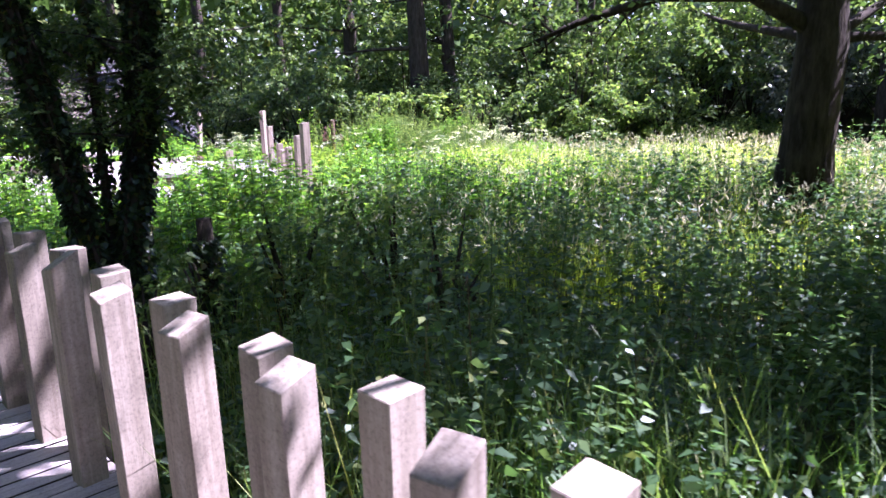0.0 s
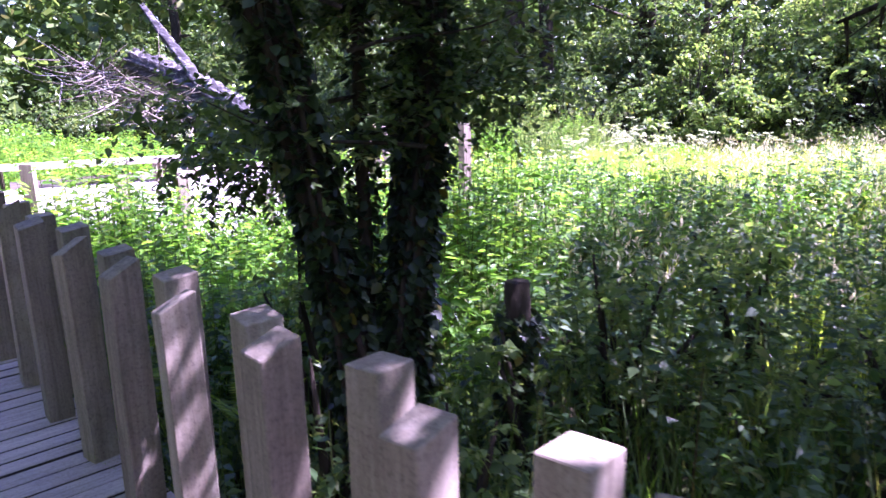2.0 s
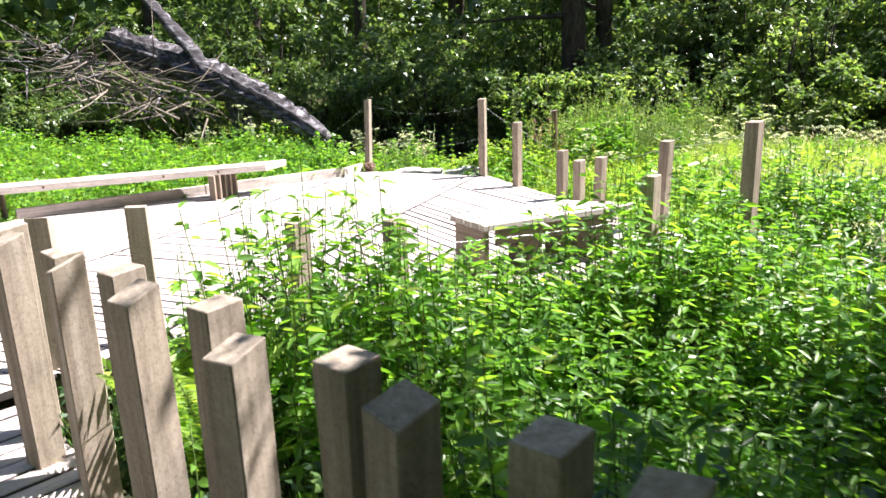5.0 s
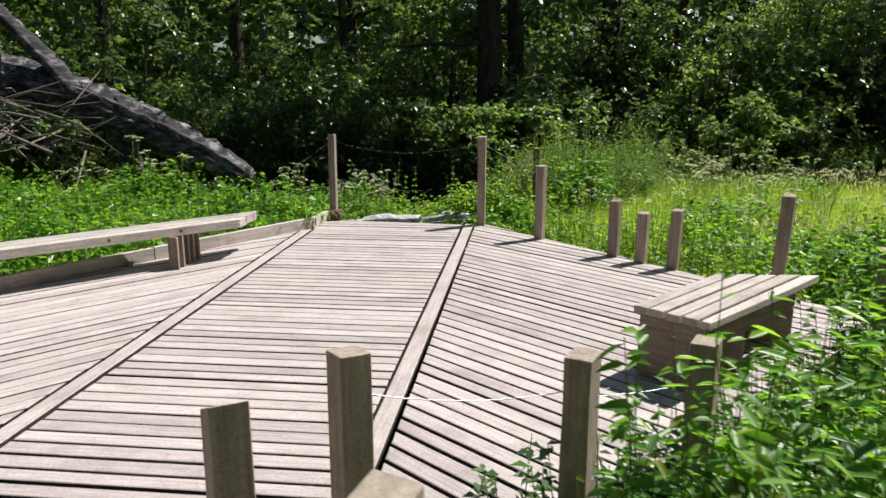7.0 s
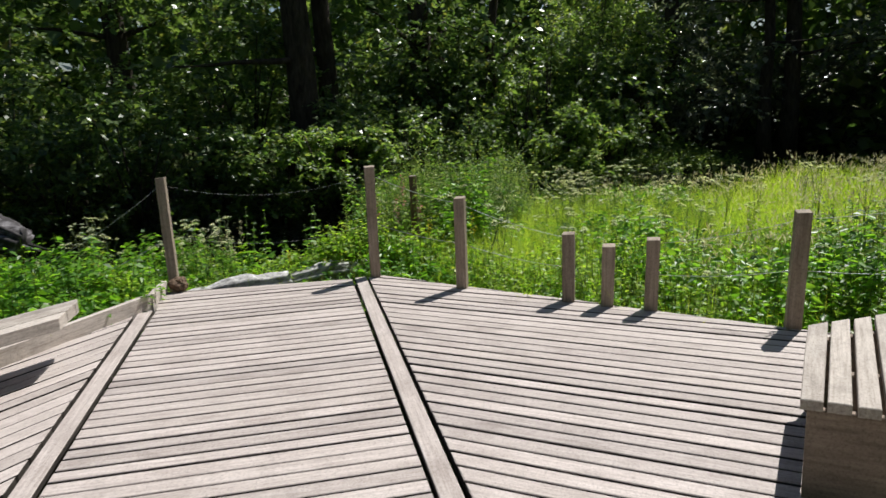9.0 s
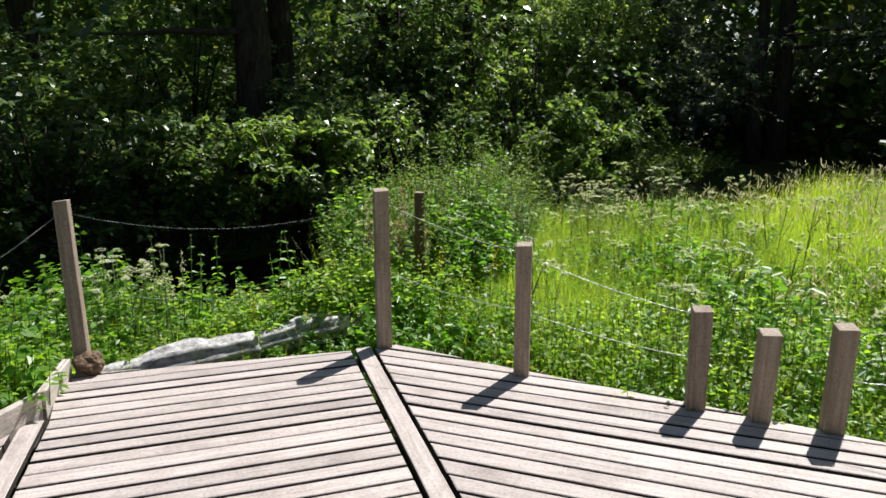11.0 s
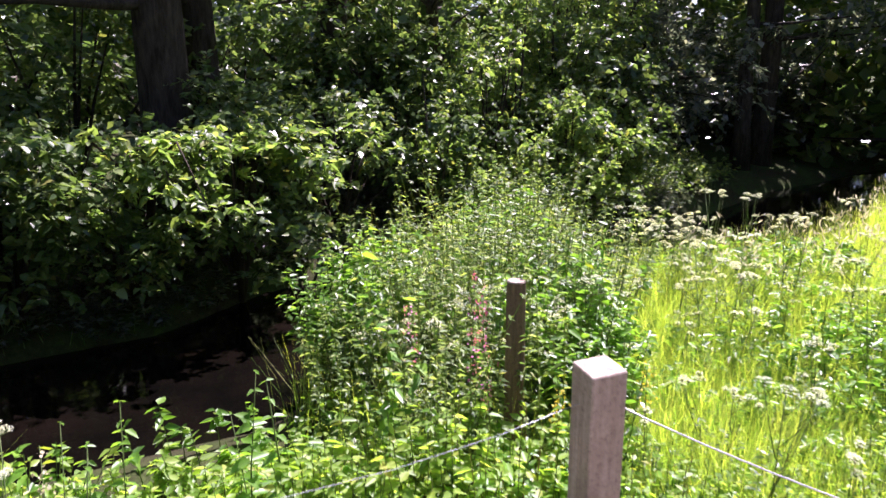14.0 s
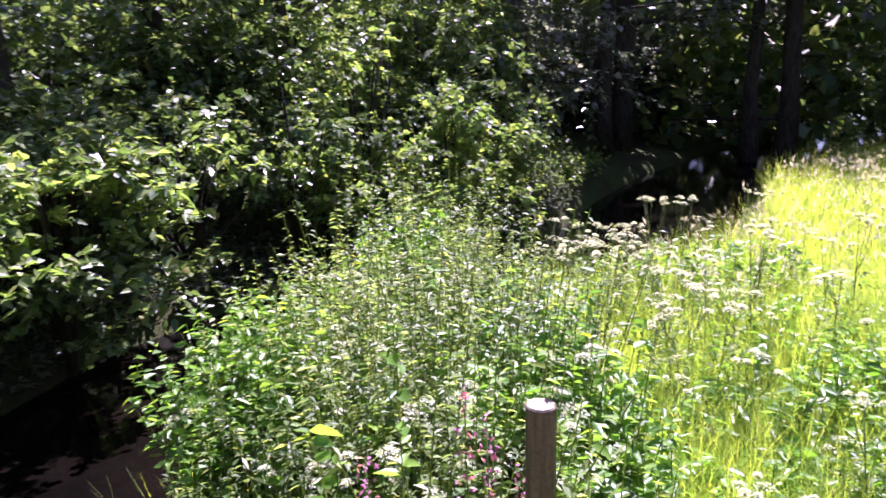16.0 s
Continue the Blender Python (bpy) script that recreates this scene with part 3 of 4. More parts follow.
def leaf_quads(base, direction, length, width, droop=0.0):
    """Diamond leaves: base point, tip direction, length and width for each."""
    n = len(base)
    side = np.cross(direction, rng.normal(size=(n, 3)) * 0.55 + np.array([0, 0, 1.0]))
    side = unit(side)
    L = np.asarray(length).reshape(-1, 1)
    Wd = np.asarray(width).reshape(-1, 1)
    mid = base + direction * L * 0.45
    tipp = base + direction * L - np.array([0, 0, 1.0]) * L * droop
    return np.stack([base, mid + side * Wd * 0.5, tipp, mid - side * Wd * 0.5], 1)


def folded_leaves(base, direction, length, width, droop=0.0):
    """Pointed oval leaves of two halves, folded along the midrib."""
    n = len(base)
    side = unit(np.cross(direction, rng.normal(size=(n, 3)) * 0.45 + np.array([0, 0, 1.0])))
    up = np.cross(side, direction)
    L = np.asarray(length).reshape(-1, 1)
    Wd = np.asarray(width).reshape(-1, 1)
    down = np.array([0, 0, 1.0]) * L * droop
    a, c, tipp = base + direction * L * 0.28 - down * 0.1, base + direction * L * 0.62 - down * 0.45, base + direction * L - down
    lift = up * Wd * rng.uniform(0.05, 0.22, (n, 1))
    return np.stack([base, a + side * Wd * 0.48 + lift, c + side * Wd * 0.38 + lift, tipp, c - side * Wd * 0.38 + lift, a - side * Wd * 0.48 + lift], 1)


def blades(base, height, lean, width, seg=2):
    """Grass blades: each a bent ribbon of seg quads."""
    n = len(base)
    az = rng.uniform(0, 2 * np.pi, n)
    out = np.stack([np.cos(az), np.sin(az), np.zeros(n)], 1)
    side = np.stack([-np.sin(az), np.cos(az), np.zeros(n)], 1)
    h, ln, w = height.reshape(-1, 1), lean.reshape(-1, 1), width.reshape(-1, 1)
    q = []
    prev = base
    pw = w
    for s in range(1, seg + 1):
        t = s / seg
        c = base + np.array([0, 0, 1.0]) * h * (t - 0.25 * (ln / h) * t * t) + out * ln * t * t
        cw = w * (1 - t) + 0.0005
        q.append(np.stack([prev - side * pw / 2, prev + side * pw / 2, c + side * cw / 2, c - side * cw / 2], 1))
        prev, pw = c, cw
    return np.concatenate(q)


def stems(base, top, r):
    """Thin stems as two crossed ribbons each."""
    d1 = np.array([1.0, 0.3, 0]) * r
    d2 = np.array([-0.3, 1.0, 0]) * r
    a = np.stack([base - d1, base + d1, top + d1 * 0.5, top - d1 * 0.5], 1)
    b = np.stack([base - d2, base + d2, top + d2 * 0.5, top - d2 * 0.5], 1)
    return np.concatenate([a, b])


def deck_clear(x, y):
    """True where neither deck nor boardwalk covers the ground."""
    s = (x - F0.x) * W.x + (y - F0.y) * W.y
    u = (x - F0.x) * U.x + (y - F0.y) * U.y
    on_walk = (s > -0.10) & (s < 2.1) & (u < 17.2 * STEP)
    e1 = (y - 0.05) - (x - 0.1) * (-3.95 / 2.85) < 0.0
    e2 = (y + 6.45) - (x + 1.1) * (2.52 / 4.05) > -0.04
    north = y < 0.55 - 0.22 * (x + 1.9) - 0.06
    west = (y + 0.12) - (x + 2.06) * 1.13 < 0.04
    on_deck = e1 & e2 & north & west & (y < 0.5) & (s < 2.05) & ((x + 6.2) * 2.78 - (y + 6.0) * 1.4 > -0.1)
    south = (x > -6.2) & (x < -1.1) & (y > -9) & (y < -6) & (s > -0.1) & (s < 2.05)
    return ~(on_walk | on_deck | south)


def scatter(n, x0, x1, y0, y1, keep=None, bank=1.75):
    x, y = rng.uniform(x0, x1, n), rng.uniform(y0, y1, n)
    fx, fy = min(1.3, 0.2 * (x1 - x0)), min(1.3, 0.2 * (y1 - y0))
    rim = np.minimum(np.minimum(x - x0, x1 - x) / fx, np.minimum(y - y0, y1 - y) / fy)
    ok = (rim > rng.uniform(0, 1, n) ** 1.5 + 0.25 * np.sin(1.7 * x + y)) & deck_clear(x, y) & (np.abs(y - stream_y(x)) > bank)
    if keep is not None:
        ok &= keep(x, y)
    return x[ok], y[ok]


def weeds(name, x, y, hmin, hmax, leaf_len, per, material, label, category, spread=0.12, near=False, slim=1.0):
    """Leafy weeds: upright stems with pairs of drooping leaves up their length; one thing of many plants."""
    n = len(x)
    g = ground_z(x, y)
    h = rng.uniform(hmin, hmax, n) * (0.8 + 0.35 * np.sin(x * 1.9 + 1.0) * np.sin(y * 1.6))
    base = np.stack([x, y, g - 0.05], 1)
    tilt = rng.normal(size=(n, 2)) * spread
    top = base + np.stack([tilt[:, 0] * h, tilt[:, 1] * h, h], 1)
    root = empty(name)
    quads_ob("stem", stems(base, top, 0.004), STEM, root)
    t = rng.uniform(0.12, 1.0, (n, per))
    t = np.sqrt(t)
    b = base[:, None] + (top - base)[:, None] * t[..., None]
    az = rng.uniform(0, 2 * np.pi, (n, per))
    d = np.stack([np.cos(az), np.sin(az), rng.uniform(-0.25, 0.65, (n, per))], -1)
    L = leaf_len * rng.uniform(0.55, 1.25, (n, per)) * (1.15 - 0.55 * t)
    q = (folded_leaves if near else leaf_quads)(b.reshape(-1, 3), unit(d).reshape(-1, 3), L.reshape(-1), (L * slim * rng.uniform(0.38, 0.6, L.shape)).reshape(-1), 0.28)
    quads_ob("leaves", q, material, root)
    tagged(root, label, category, kind="stuff")
    return root


def strip_keep(lo, hi):
    def f(x, y):
        s = -((x - F0.x) * W.x + (y - F0.y) * W.y)
        return (s > lo) & (s < hi)
    return f


# nettles and tall herbs behind the fence
x, y = scatter(9000, -1.5, 12, -14, -1.5, lambda x, y: (y < -4.2 + 0.2 * x) | (x > 3.0))
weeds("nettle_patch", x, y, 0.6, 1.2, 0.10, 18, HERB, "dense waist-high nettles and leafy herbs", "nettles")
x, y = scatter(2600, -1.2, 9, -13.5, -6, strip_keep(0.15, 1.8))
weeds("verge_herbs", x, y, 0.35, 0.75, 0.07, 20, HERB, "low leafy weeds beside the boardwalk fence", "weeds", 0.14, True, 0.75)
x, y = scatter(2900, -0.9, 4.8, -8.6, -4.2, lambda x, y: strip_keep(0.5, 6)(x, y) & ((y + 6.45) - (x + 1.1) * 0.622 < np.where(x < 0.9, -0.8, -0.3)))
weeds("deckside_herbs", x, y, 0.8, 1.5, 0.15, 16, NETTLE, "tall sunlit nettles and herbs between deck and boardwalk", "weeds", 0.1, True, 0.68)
# weeds round the deck and on the banks
x, y = scatter(6500, -10, 6, -0.3, 4.4, lambda x, y: ~((x > -1.4) & (x < 0.65) & (y > 1.45)) | (rng.uniform(0, 1, len(x)) > 0.88))
weeds("bank_herbs", x, y, 0.3, 0.66, 0.13, 15, NETTLE, "bright green leafy herbs on the stream bank", "weeds", 0.12, True)
x, y = scatter(8500, -14, -1.5, -9, 3.6)
weeds("meadow_herbs", x, y, 0.55, 1.05, 0.14, 14, NETTLE, "bright green leafy herbs west of the deck", "weeds")
x, y = scatter(2600, 1.8, 8.5, -5.2, -0.2, lambda x, y: y < 0.9 - 0.75 * (x - 1))
x2, y2 = scatter(6000, 0.0, 4.6, 1.2, 5.0, lambda x, y: (x - 0.9 * (y - 1.6) < 1.85) & (x > 0.35 + (y - 2.6) * 0.45), 0.95)
tuft = np.sin(3.1 * x2 + 1.3 * y2) + np.sin(2.3 * y2 - 1.1 * x2) + rng.normal(size=len(x2)) * 0.5
weeds("bank_nettles", x2[tuft > 0.5], y2[tuft > 0.5], 0.85, 1.5, 0.11, 20, NETTLE, "tall fresh green nettles on the stream bank", "weeds", 0.14, True)
x2, y2 = x2[(tuft <= 0.5) & (tuft > -0.9)], y2[(tuft <= 0.5) & (tuft > -0.9)]
weeds("flower_bank_herbs", x2, y2, 0.7, 1.7, 0.07, 44, SHRUB, "tall feathery grey-green herbs on the stream bank", "weeds", 0.17, slim=0.5)
weeds("tall_herbs", x, y, 0.6, 1.1, 0.14, 16, NETTLE, "tall bright green leafy herbs beside the deck", "weeds", 0.12, True)


x, y = scatter(1100, -1.8, 0.9, 0.9, 2.95, None, 1.3)
weeds("waterside_herbs", x, y, 0.25, 0.5, 0.11, 12, MEADOW, "low broad-leaved weeds at the water's edge", "weeds", 0.25, True)
x, y = scatter(900, -2.8, 0.9, 0.3, 0.75)
weeds("log_side_weeds", x, y, 0.25, 0.48, 0.07, 10, NETTLE, "low weeds between the deck and the bleached log", "weeds", 0.16, True)
x, y = scatter(1500, -2.8, 1.0, 0.72, 1.6)
weeds("edge_herbs", x, y, 0.45, 0.82, 0.10, 13, MEADOW, "leafy weeds behind the bleached log", "weeds", 0.12, True)


e_ = rng.uniform(0, 1, 230)
x, y = 0.22 + 2.85 * e_ + rng.uniform(0.0, 0.14, 230), 0.04 - 3.97 * e_ + rng.uniform(0.0, 0.10, 230)
weeds("deck_edge_weeds", x, y, 0.5, 0.72, 0.075, 12, NETTLE, "small weeds pushing up along the deck edge", "weeds", 0.16, True)


def grass(name, n, x0, x1, y0, y1, hmin, hmax, label, keep=None, width=0.006, material=GRASS):
    x, y = scatter(n, x0, x1, y0, y1, keep)
    b = np.stack([x, y, ground_z(x, y) - 0.03], 1)
    h = rng.uniform(hmin, hmax, len(x))
    ob = quads_ob(name, blades(b, h, h * rng.uniform(0.1, 0.7, len(x)), rng.uniform(0.6, 1.4, len(x)) * width), material)
    tagged(ob, label, "grass", kind="stuff")


grass("meadow_grass", 52000, 0.3, 9, -5, 4.6, 0.3, 0.78, "sunlit yellow-green meadow grass", lambda x, y: (y > 0.2) | (rng.uniform(0, 1, len(x)) > 0.65), 0.0045)
grass("green_grass", 26000, 0.3, 9, -5, 4.4, 0.25, 0.6, "fresh green grass among the meadow herbs", lambda x, y: x + 0.3 * y < 6.5, 0.008, NETTLE)
grass("bright_grass", 30000, 1.3, 6.5, -0.2, 4.2, 0.3, 0.68, "fine sunlit yellow-green grass", None, 0.005)
grass("far_meadow_grass", 60000, 5, 20, -8, 5.2, 0.3, 0.72, "sunlit yellow-green meadow grass further off", None, 0.012)
grass("fence_grass", 9000, -1.2, 10, -14, -7, 0.3, 0.9, "long arching grass beside the fence", strip_keep(0.12, 2.6), 0.008, NETTLE)
grass("arching_grass", 3400, 3.5, 9.5, -13, -8, 0.6, 1.15, "pale long arching grass in the shade", strip_keep(0.15, 2.2), 0.011, SHRUB)
grass("bank_grass", 22000, -10, 2, -0.1, 4.0, 0.25, 0.6, "fresh green grass by the deck edge", lambda x, y: ~((x > -1.4) & (x < 0.65) & (y > 1.45)))
grass("west_grass", 20000, -13, -2.2, -6, 3.2, 0.3, 0.7, "fresh green grass west of the deck")


x, y = scatter(19000, 0.4, 11, -4.5, 4.2, lambda x, y: (x + 0.4 * y < 2.3 + 0.5 * np.sin(3 * y)) | ((y < -0.4 + 0.5 * np.sin(2 * x)) & (np.sin(1.9 * x + y) > -0.6)))
weeds("meadow_edge_herbs", x, y, 0.4, 0.85, 0.075, 17, MEADOW, "fresh green leafy herbs among the meadow grass", "weeds")
x, y = scatter(9000, 2.5, 15, -8, 4, lambda x, y: x - 0.3 * y > 4.5 + 1.5 * np.sin(y * 1.7))
zt = ground_z(x, y) + rng.uniform(0.4, 0.75, len(x))
n = len(x)
hq = [leaf_quads(np.stack([x, y, zt], 1) + rng.normal(size=(n, 3)) * 0.02, unit(rng.normal(size=(n, 3)) * 0.5 + np.array([0, 0, 1.0])), rng.uniform(0.05, 0.11, n), rng.uniform(0.008, 0.018, n), 0.1) for _ in range(3)]
tagged(quads_ob("seeding_grass", np.concatenate(hq), STRAW), "pale seed heads over the meadow grass", "grass", kind="stuff")
x, y = scatter(3200, 8, 19, -18, -5)
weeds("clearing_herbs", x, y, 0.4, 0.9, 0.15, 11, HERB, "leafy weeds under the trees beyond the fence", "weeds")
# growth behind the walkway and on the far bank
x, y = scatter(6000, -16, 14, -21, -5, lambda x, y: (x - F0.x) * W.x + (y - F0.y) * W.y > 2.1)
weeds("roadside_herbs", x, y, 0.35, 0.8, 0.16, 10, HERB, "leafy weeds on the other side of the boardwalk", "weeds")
grass("roadside_grass", 16000, -16, 16, -22, -6, 0.3, 0.7, "rough green grass on the other side of the boardwalk", lambda x, y: (x - F0.x) * W.x + (y - F0.y) * W.y > 2.1, 0.014, NETTLE)
grass("outer_grass", 16000, -24, 24, -24, 4, 0.3, 0.8, "rough green grass round the clearing", lambda x, y: (np.abs(x) > 11 + 2 * np.sin(y)) | (y < -12 + np.sin(x)), 0.03, NETTLE)
xb = rng.uniform(-6, 9, 5200)
yb = stream_y(xb) + rng.uniform(1.45, 4.6, 5200)
weeds("woodland_floor", xb, yb, 0.12, 0.42, 0.12, 12, SHADELEAF, "dark low ivy and herbs on the woodland floor", "undergrowth", 0.4)
xb = rng.uniform(-12, 12, 3200)
xb = np.where((xb > -2.5) & (xb < 4.5), xb - 7, xb)
yb = stream_y(xb) + rng.uniform(1.55, 3.2, 3200)
weeds("far_bank_herbs", xb, yb, 0.3, 0.8, 0.11, 15, SHRUB, "leafy herbs hanging over the far bank of the stream", "weeds", 0.35)


# ---- trees and shrubs ----
def limb_points(a, d, length, r, n=6, wob=0.12):
    pts = [a]
    for i in range(n):
        d = (d + Vector((r.uniform(-wob, wob), r.uniform(-wob, wob), r.uniform(-wob, wob)))).normalized()
        pts.append(pts[-1] + d * length / n)
    return pts


def sun_cutout(p):
    """True for leaves cut out of the crowns so that sun falls on both ends of the fence."""
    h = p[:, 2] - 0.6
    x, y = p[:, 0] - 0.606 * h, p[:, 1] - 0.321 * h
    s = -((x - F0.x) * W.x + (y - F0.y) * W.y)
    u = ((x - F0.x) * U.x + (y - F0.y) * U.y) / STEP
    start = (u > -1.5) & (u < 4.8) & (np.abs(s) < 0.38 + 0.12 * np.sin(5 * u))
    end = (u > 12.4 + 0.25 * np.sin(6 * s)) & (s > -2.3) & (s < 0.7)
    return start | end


def crown_leaves(centres, radii, per, size, material, name, parent, flat=0.8, gap=0.35, shape=leaf_quads, twig=11):
    """Leaves in sprays: alternate leaves along drooping twigs that spread from the middle of each clump."""
    q = []
    for c, rad in zip(centres, radii):
        m = max(3, int(per * rad * rad / twig))
        o = unit(rng.normal(size=(m, 3)))
        o[:, 2] *= flat
        start = np.array(c) + o * rad * rng.uniform(gap * 0.4, 0.72, (m, 1))
        d = unit(o + rng.normal(size=(m, 3)) * 0.5 + np.array([0, 0, -0.2]))
        span = rad * rng.uniform(0.3, 0.75, (m, 1))
        t = (np.arange(twig) + rng.uniform(0, 1, (m, twig))) / twig
        b = start[:, None] + d[:, None] * (span * t)[..., None]
        b[..., 2] -= 0.22 * span * t * t
        side = unit(np.cross(d, np.array([0, 0, 1.0]) + rng.normal(size=(m, 3)) * 0.3))
        flip = np.where(np.arange(twig) % 2, 1.0, -1.0)
        ld = unit(d[:, None] * 0.6 + side[:, None] * flip[None, :, None] + rng.normal(size=(m, twig, 3)) * 0.35)
        L = size * rng.uniform(0.75, 1.25, (m, 1)) * rng.uniform(0.65, 1.3, (m, twig)) * (1.1 - 0.35 * t)
        b, ld, L = b.reshape(-1, 3), ld.reshape(-1, 3), L.reshape(-1)
        # Leaves that would shade the fence stretches meant to be sunlit are dropped.
        clear = sun_cutout(b + np.array(parent.location)) & (rng.uniform(0, 1, len(b)) < 0.93)
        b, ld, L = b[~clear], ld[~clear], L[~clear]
        q.append(shape(b, ld, L, L * rng.uniform(0.5, 0.8, len(L)), 0.2))
    return quads_ob(name, np.concatenate(q), material, parent)


def tree(name, x, y, height, rad, crown_r, crown_low, label, seed, material=WOODLEAF, leaf_size=0.10, clumps=26, per=420, lean=(0, 0), bark=BARK):
    r = random.Random(seed)
    z = float(ground_z(x, y)) - 0.1
    root = empty(name, (x, y, z))
    trunk = [Vector((0, 0, 0))]
    for i in range(1, 9):
        trunk.append(Vector((lean[0] * i / 8 + r.uniform(-0.08, 0.08), lean[1] * i / 8 + r.uniform(-0.08, 0.08), height * i / 8)))
    tr = [rad * (1.25 if i == 0 else 1) * (1 - 0.085 * i) for i in range(9)]
    v, f = tube(trunk, tr, 12)
    mesh_ob("trunk", v, f, bark, root, smooth=True)
    limbs, centres, radii = [], [], []
    for i in range(clumps):
        t = r.uniform(crown_low / height, 1.0)
        a = trunk[min(8, int(t * 8))]
        az, up = r.uniform(0, 2 * math.pi), r.uniform(-0.15, 0.6)
        length = crown_r * r.uniform(0.45, 1.0) * (1.15 - 0.55 * t)
        pts = limb_points(a, Vector((math.cos(az), math.sin(az), up)).normalized(), length, r)
        limbs.append(tube(pts, [max(0.008, rad * 0.24 * (1 - k / 7)) for k in range(7)], 6))
        centres += [tuple(pts[-1]), tuple(pts[4])]
        radii += [crown_r * r.uniform(0.20, 0.36), crown_r * r.uniform(0.16, 0.28)]
    for lv, lf in limbs:
        mesh_ob("limb", lv, lf, bark, root, smooth=True)
    crown_leaves(centres, radii, per, leaf_size, material, "crown", root)
    tagged(root, label, "tree")
    return root


def shrub(name, x, y, height, width, label, seed, material=SHRUB, leaf_size=0.085, clumps=14, per=900, low=0.25):
    r = random.Random(seed)
    z = float(ground_z(x, y)) - 0.1
    root = empty(name, (x, y, z))
    limbs, centres, radii = [], [], []
    for i in range(clumps):
        az = r.uniform(0, 2 * math.pi)
        k = r.uniform(0.1, 1.0)
        tipp = Vector((math.cos(az) * width * k, math.sin(az) * width * k, height * r.uniform(low, 1.0) * (1.1 - 0.4 * k)))
        limbs.append(tube([Vector((0, 0, 0)), tipp * 0.5 + Vector((0, 0, 0.15)), tipp], [0.03, 0.02, 0.006], 6))
        centres.append(tuple(tipp))
        radii.append(r.uniform(0.28, 0.5) * width)
    for lv, lf in limbs:
        mesh_ob("branch", lv, lf, BARK, root, smooth=True)
    crown_leaves(centres, radii, per, leaf_size, material, "leaves", root, 0.75)
    tagged(root, label, "shrub")
    return root


rt = random.Random(21)
# woodland beyond the stream and round the meadow
for i, (x, y, h, rad, cr, low) in enumerate((
        (-13, 12.0, 11, 0.22, 3.2, 2.0), (-9.5, 12.5, 12, 0.25, 3.2, 2.4), (-5.6, 11.8, 11, 0.22, 3.0, 2.2), (-2.6, 11.2, 12, 0.28, 3.2, 2.4), (0.85, 8.2, 12, 0.34, 3.0, 2.2), (1.55, 9.0, 12, 0.24, 3.0, 2.2),
        (5.9, 9.9, 11, 0.13, 2.4, 2.2), (4.2, 10.6, 12, 0.30, 3.2, 2.4), (5.2, 11.8, 11, 0.16, 2.6, 2.6), (12, 11.0, 12, 0.26, 3.4, 1.6),
        (15, 9.6, 12, 0.26, 3.4, 1.4), (18, 6.8, 12, 0.26, 3.4, 1.4), (20, 2.5, 12, 0.26, 3.4, 1.8), (21, -3.0, 12, 0.26, 3.4, 2.0), (20, -9.0, 12, 0.25, 3.2, 2.0),
        (-16, 4, 12, 0.25, 3.4, 2.0), (-18, -2, 12, 0.25, 3.4, 2.0))):
    tree("woodland_tree", x, y, h, rad, cr, low, "tall dark broadleaf tree in the woodland", 100 + i, leaf_size=0.16, clumps=16, per=230 if -5 < x < 4.5 else 140, material=SHADELEAF if 11 < x < 19 and y > 5 else WOODLEAF)
# Trees added for their high canopies, which darken the bank below.
for i, (x, y) in enumerate(((14.0, 9.4), (17.4, 7.4))):
    tree("canopy_tree", x, y, 9, 0.2, 4.0, 4.2, "spreading dark tree added to shade the bank with its canopy", 160 + i, leaf_size=0.17, clumps=13, per=110, material=SHADELEAF)
for i in range(34):
    x = -14 + 33 * (i + rt.uniform(0, 0.9)) / 34
    y = float(stream_y(x)) + (1.35 if -1 < x < 6 else 1.75) + rt.uniform(0, 0.8)
    if x > 9.0:
        continue
    # Lit shrubs take the paler leaf, shaded ones the darker: light in the colour.
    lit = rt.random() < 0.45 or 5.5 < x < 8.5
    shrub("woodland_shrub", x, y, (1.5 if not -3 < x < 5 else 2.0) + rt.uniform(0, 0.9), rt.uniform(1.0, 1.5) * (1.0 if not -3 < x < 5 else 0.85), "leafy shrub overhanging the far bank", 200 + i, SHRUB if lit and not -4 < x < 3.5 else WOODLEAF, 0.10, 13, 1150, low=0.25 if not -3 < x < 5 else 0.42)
for i in range(30):
    x = -15 + 36 * (i + rt.uniform(0, 0.9)) / 30
    y = float(stream_y(x)) + 3.8 + rt.uniform(0, 1.2)
    shrub("understory_shrub", x, y, 2.8 + rt.uniform(0, 1.0), rt.uniform(1.5, 2.0), "tall dark shrub in the woodland understory", 260 + i, WOODLEAF if x < 10.5 else SHADELEAF, 0.13, 14, 480)
for i in range(16):
    x, y = 18 + rt.uniform(-1, 2.5), -13 + 19 * i / 16
    shrub("hedge_shrub", x, y, 2.8 + rt.uniform(0, 1), 1.9, "leafy shrub at the meadow's far edge", 300 + i, SHRUB if i % 2 else WOODLEAF, 0.13, 12, 420)
for i in range(9):
    x, y = -14 + rt.uniform(-2, 1.5), -6 + 13 * i / 9
    shrub("thicket_shrub", x, y, 2.8 + rt.uniform(0, 1), 1.9, "leafy shrub in the thicket behind the dead tree", 330 + i, WOODLEAF, 0.13, 12, 420)
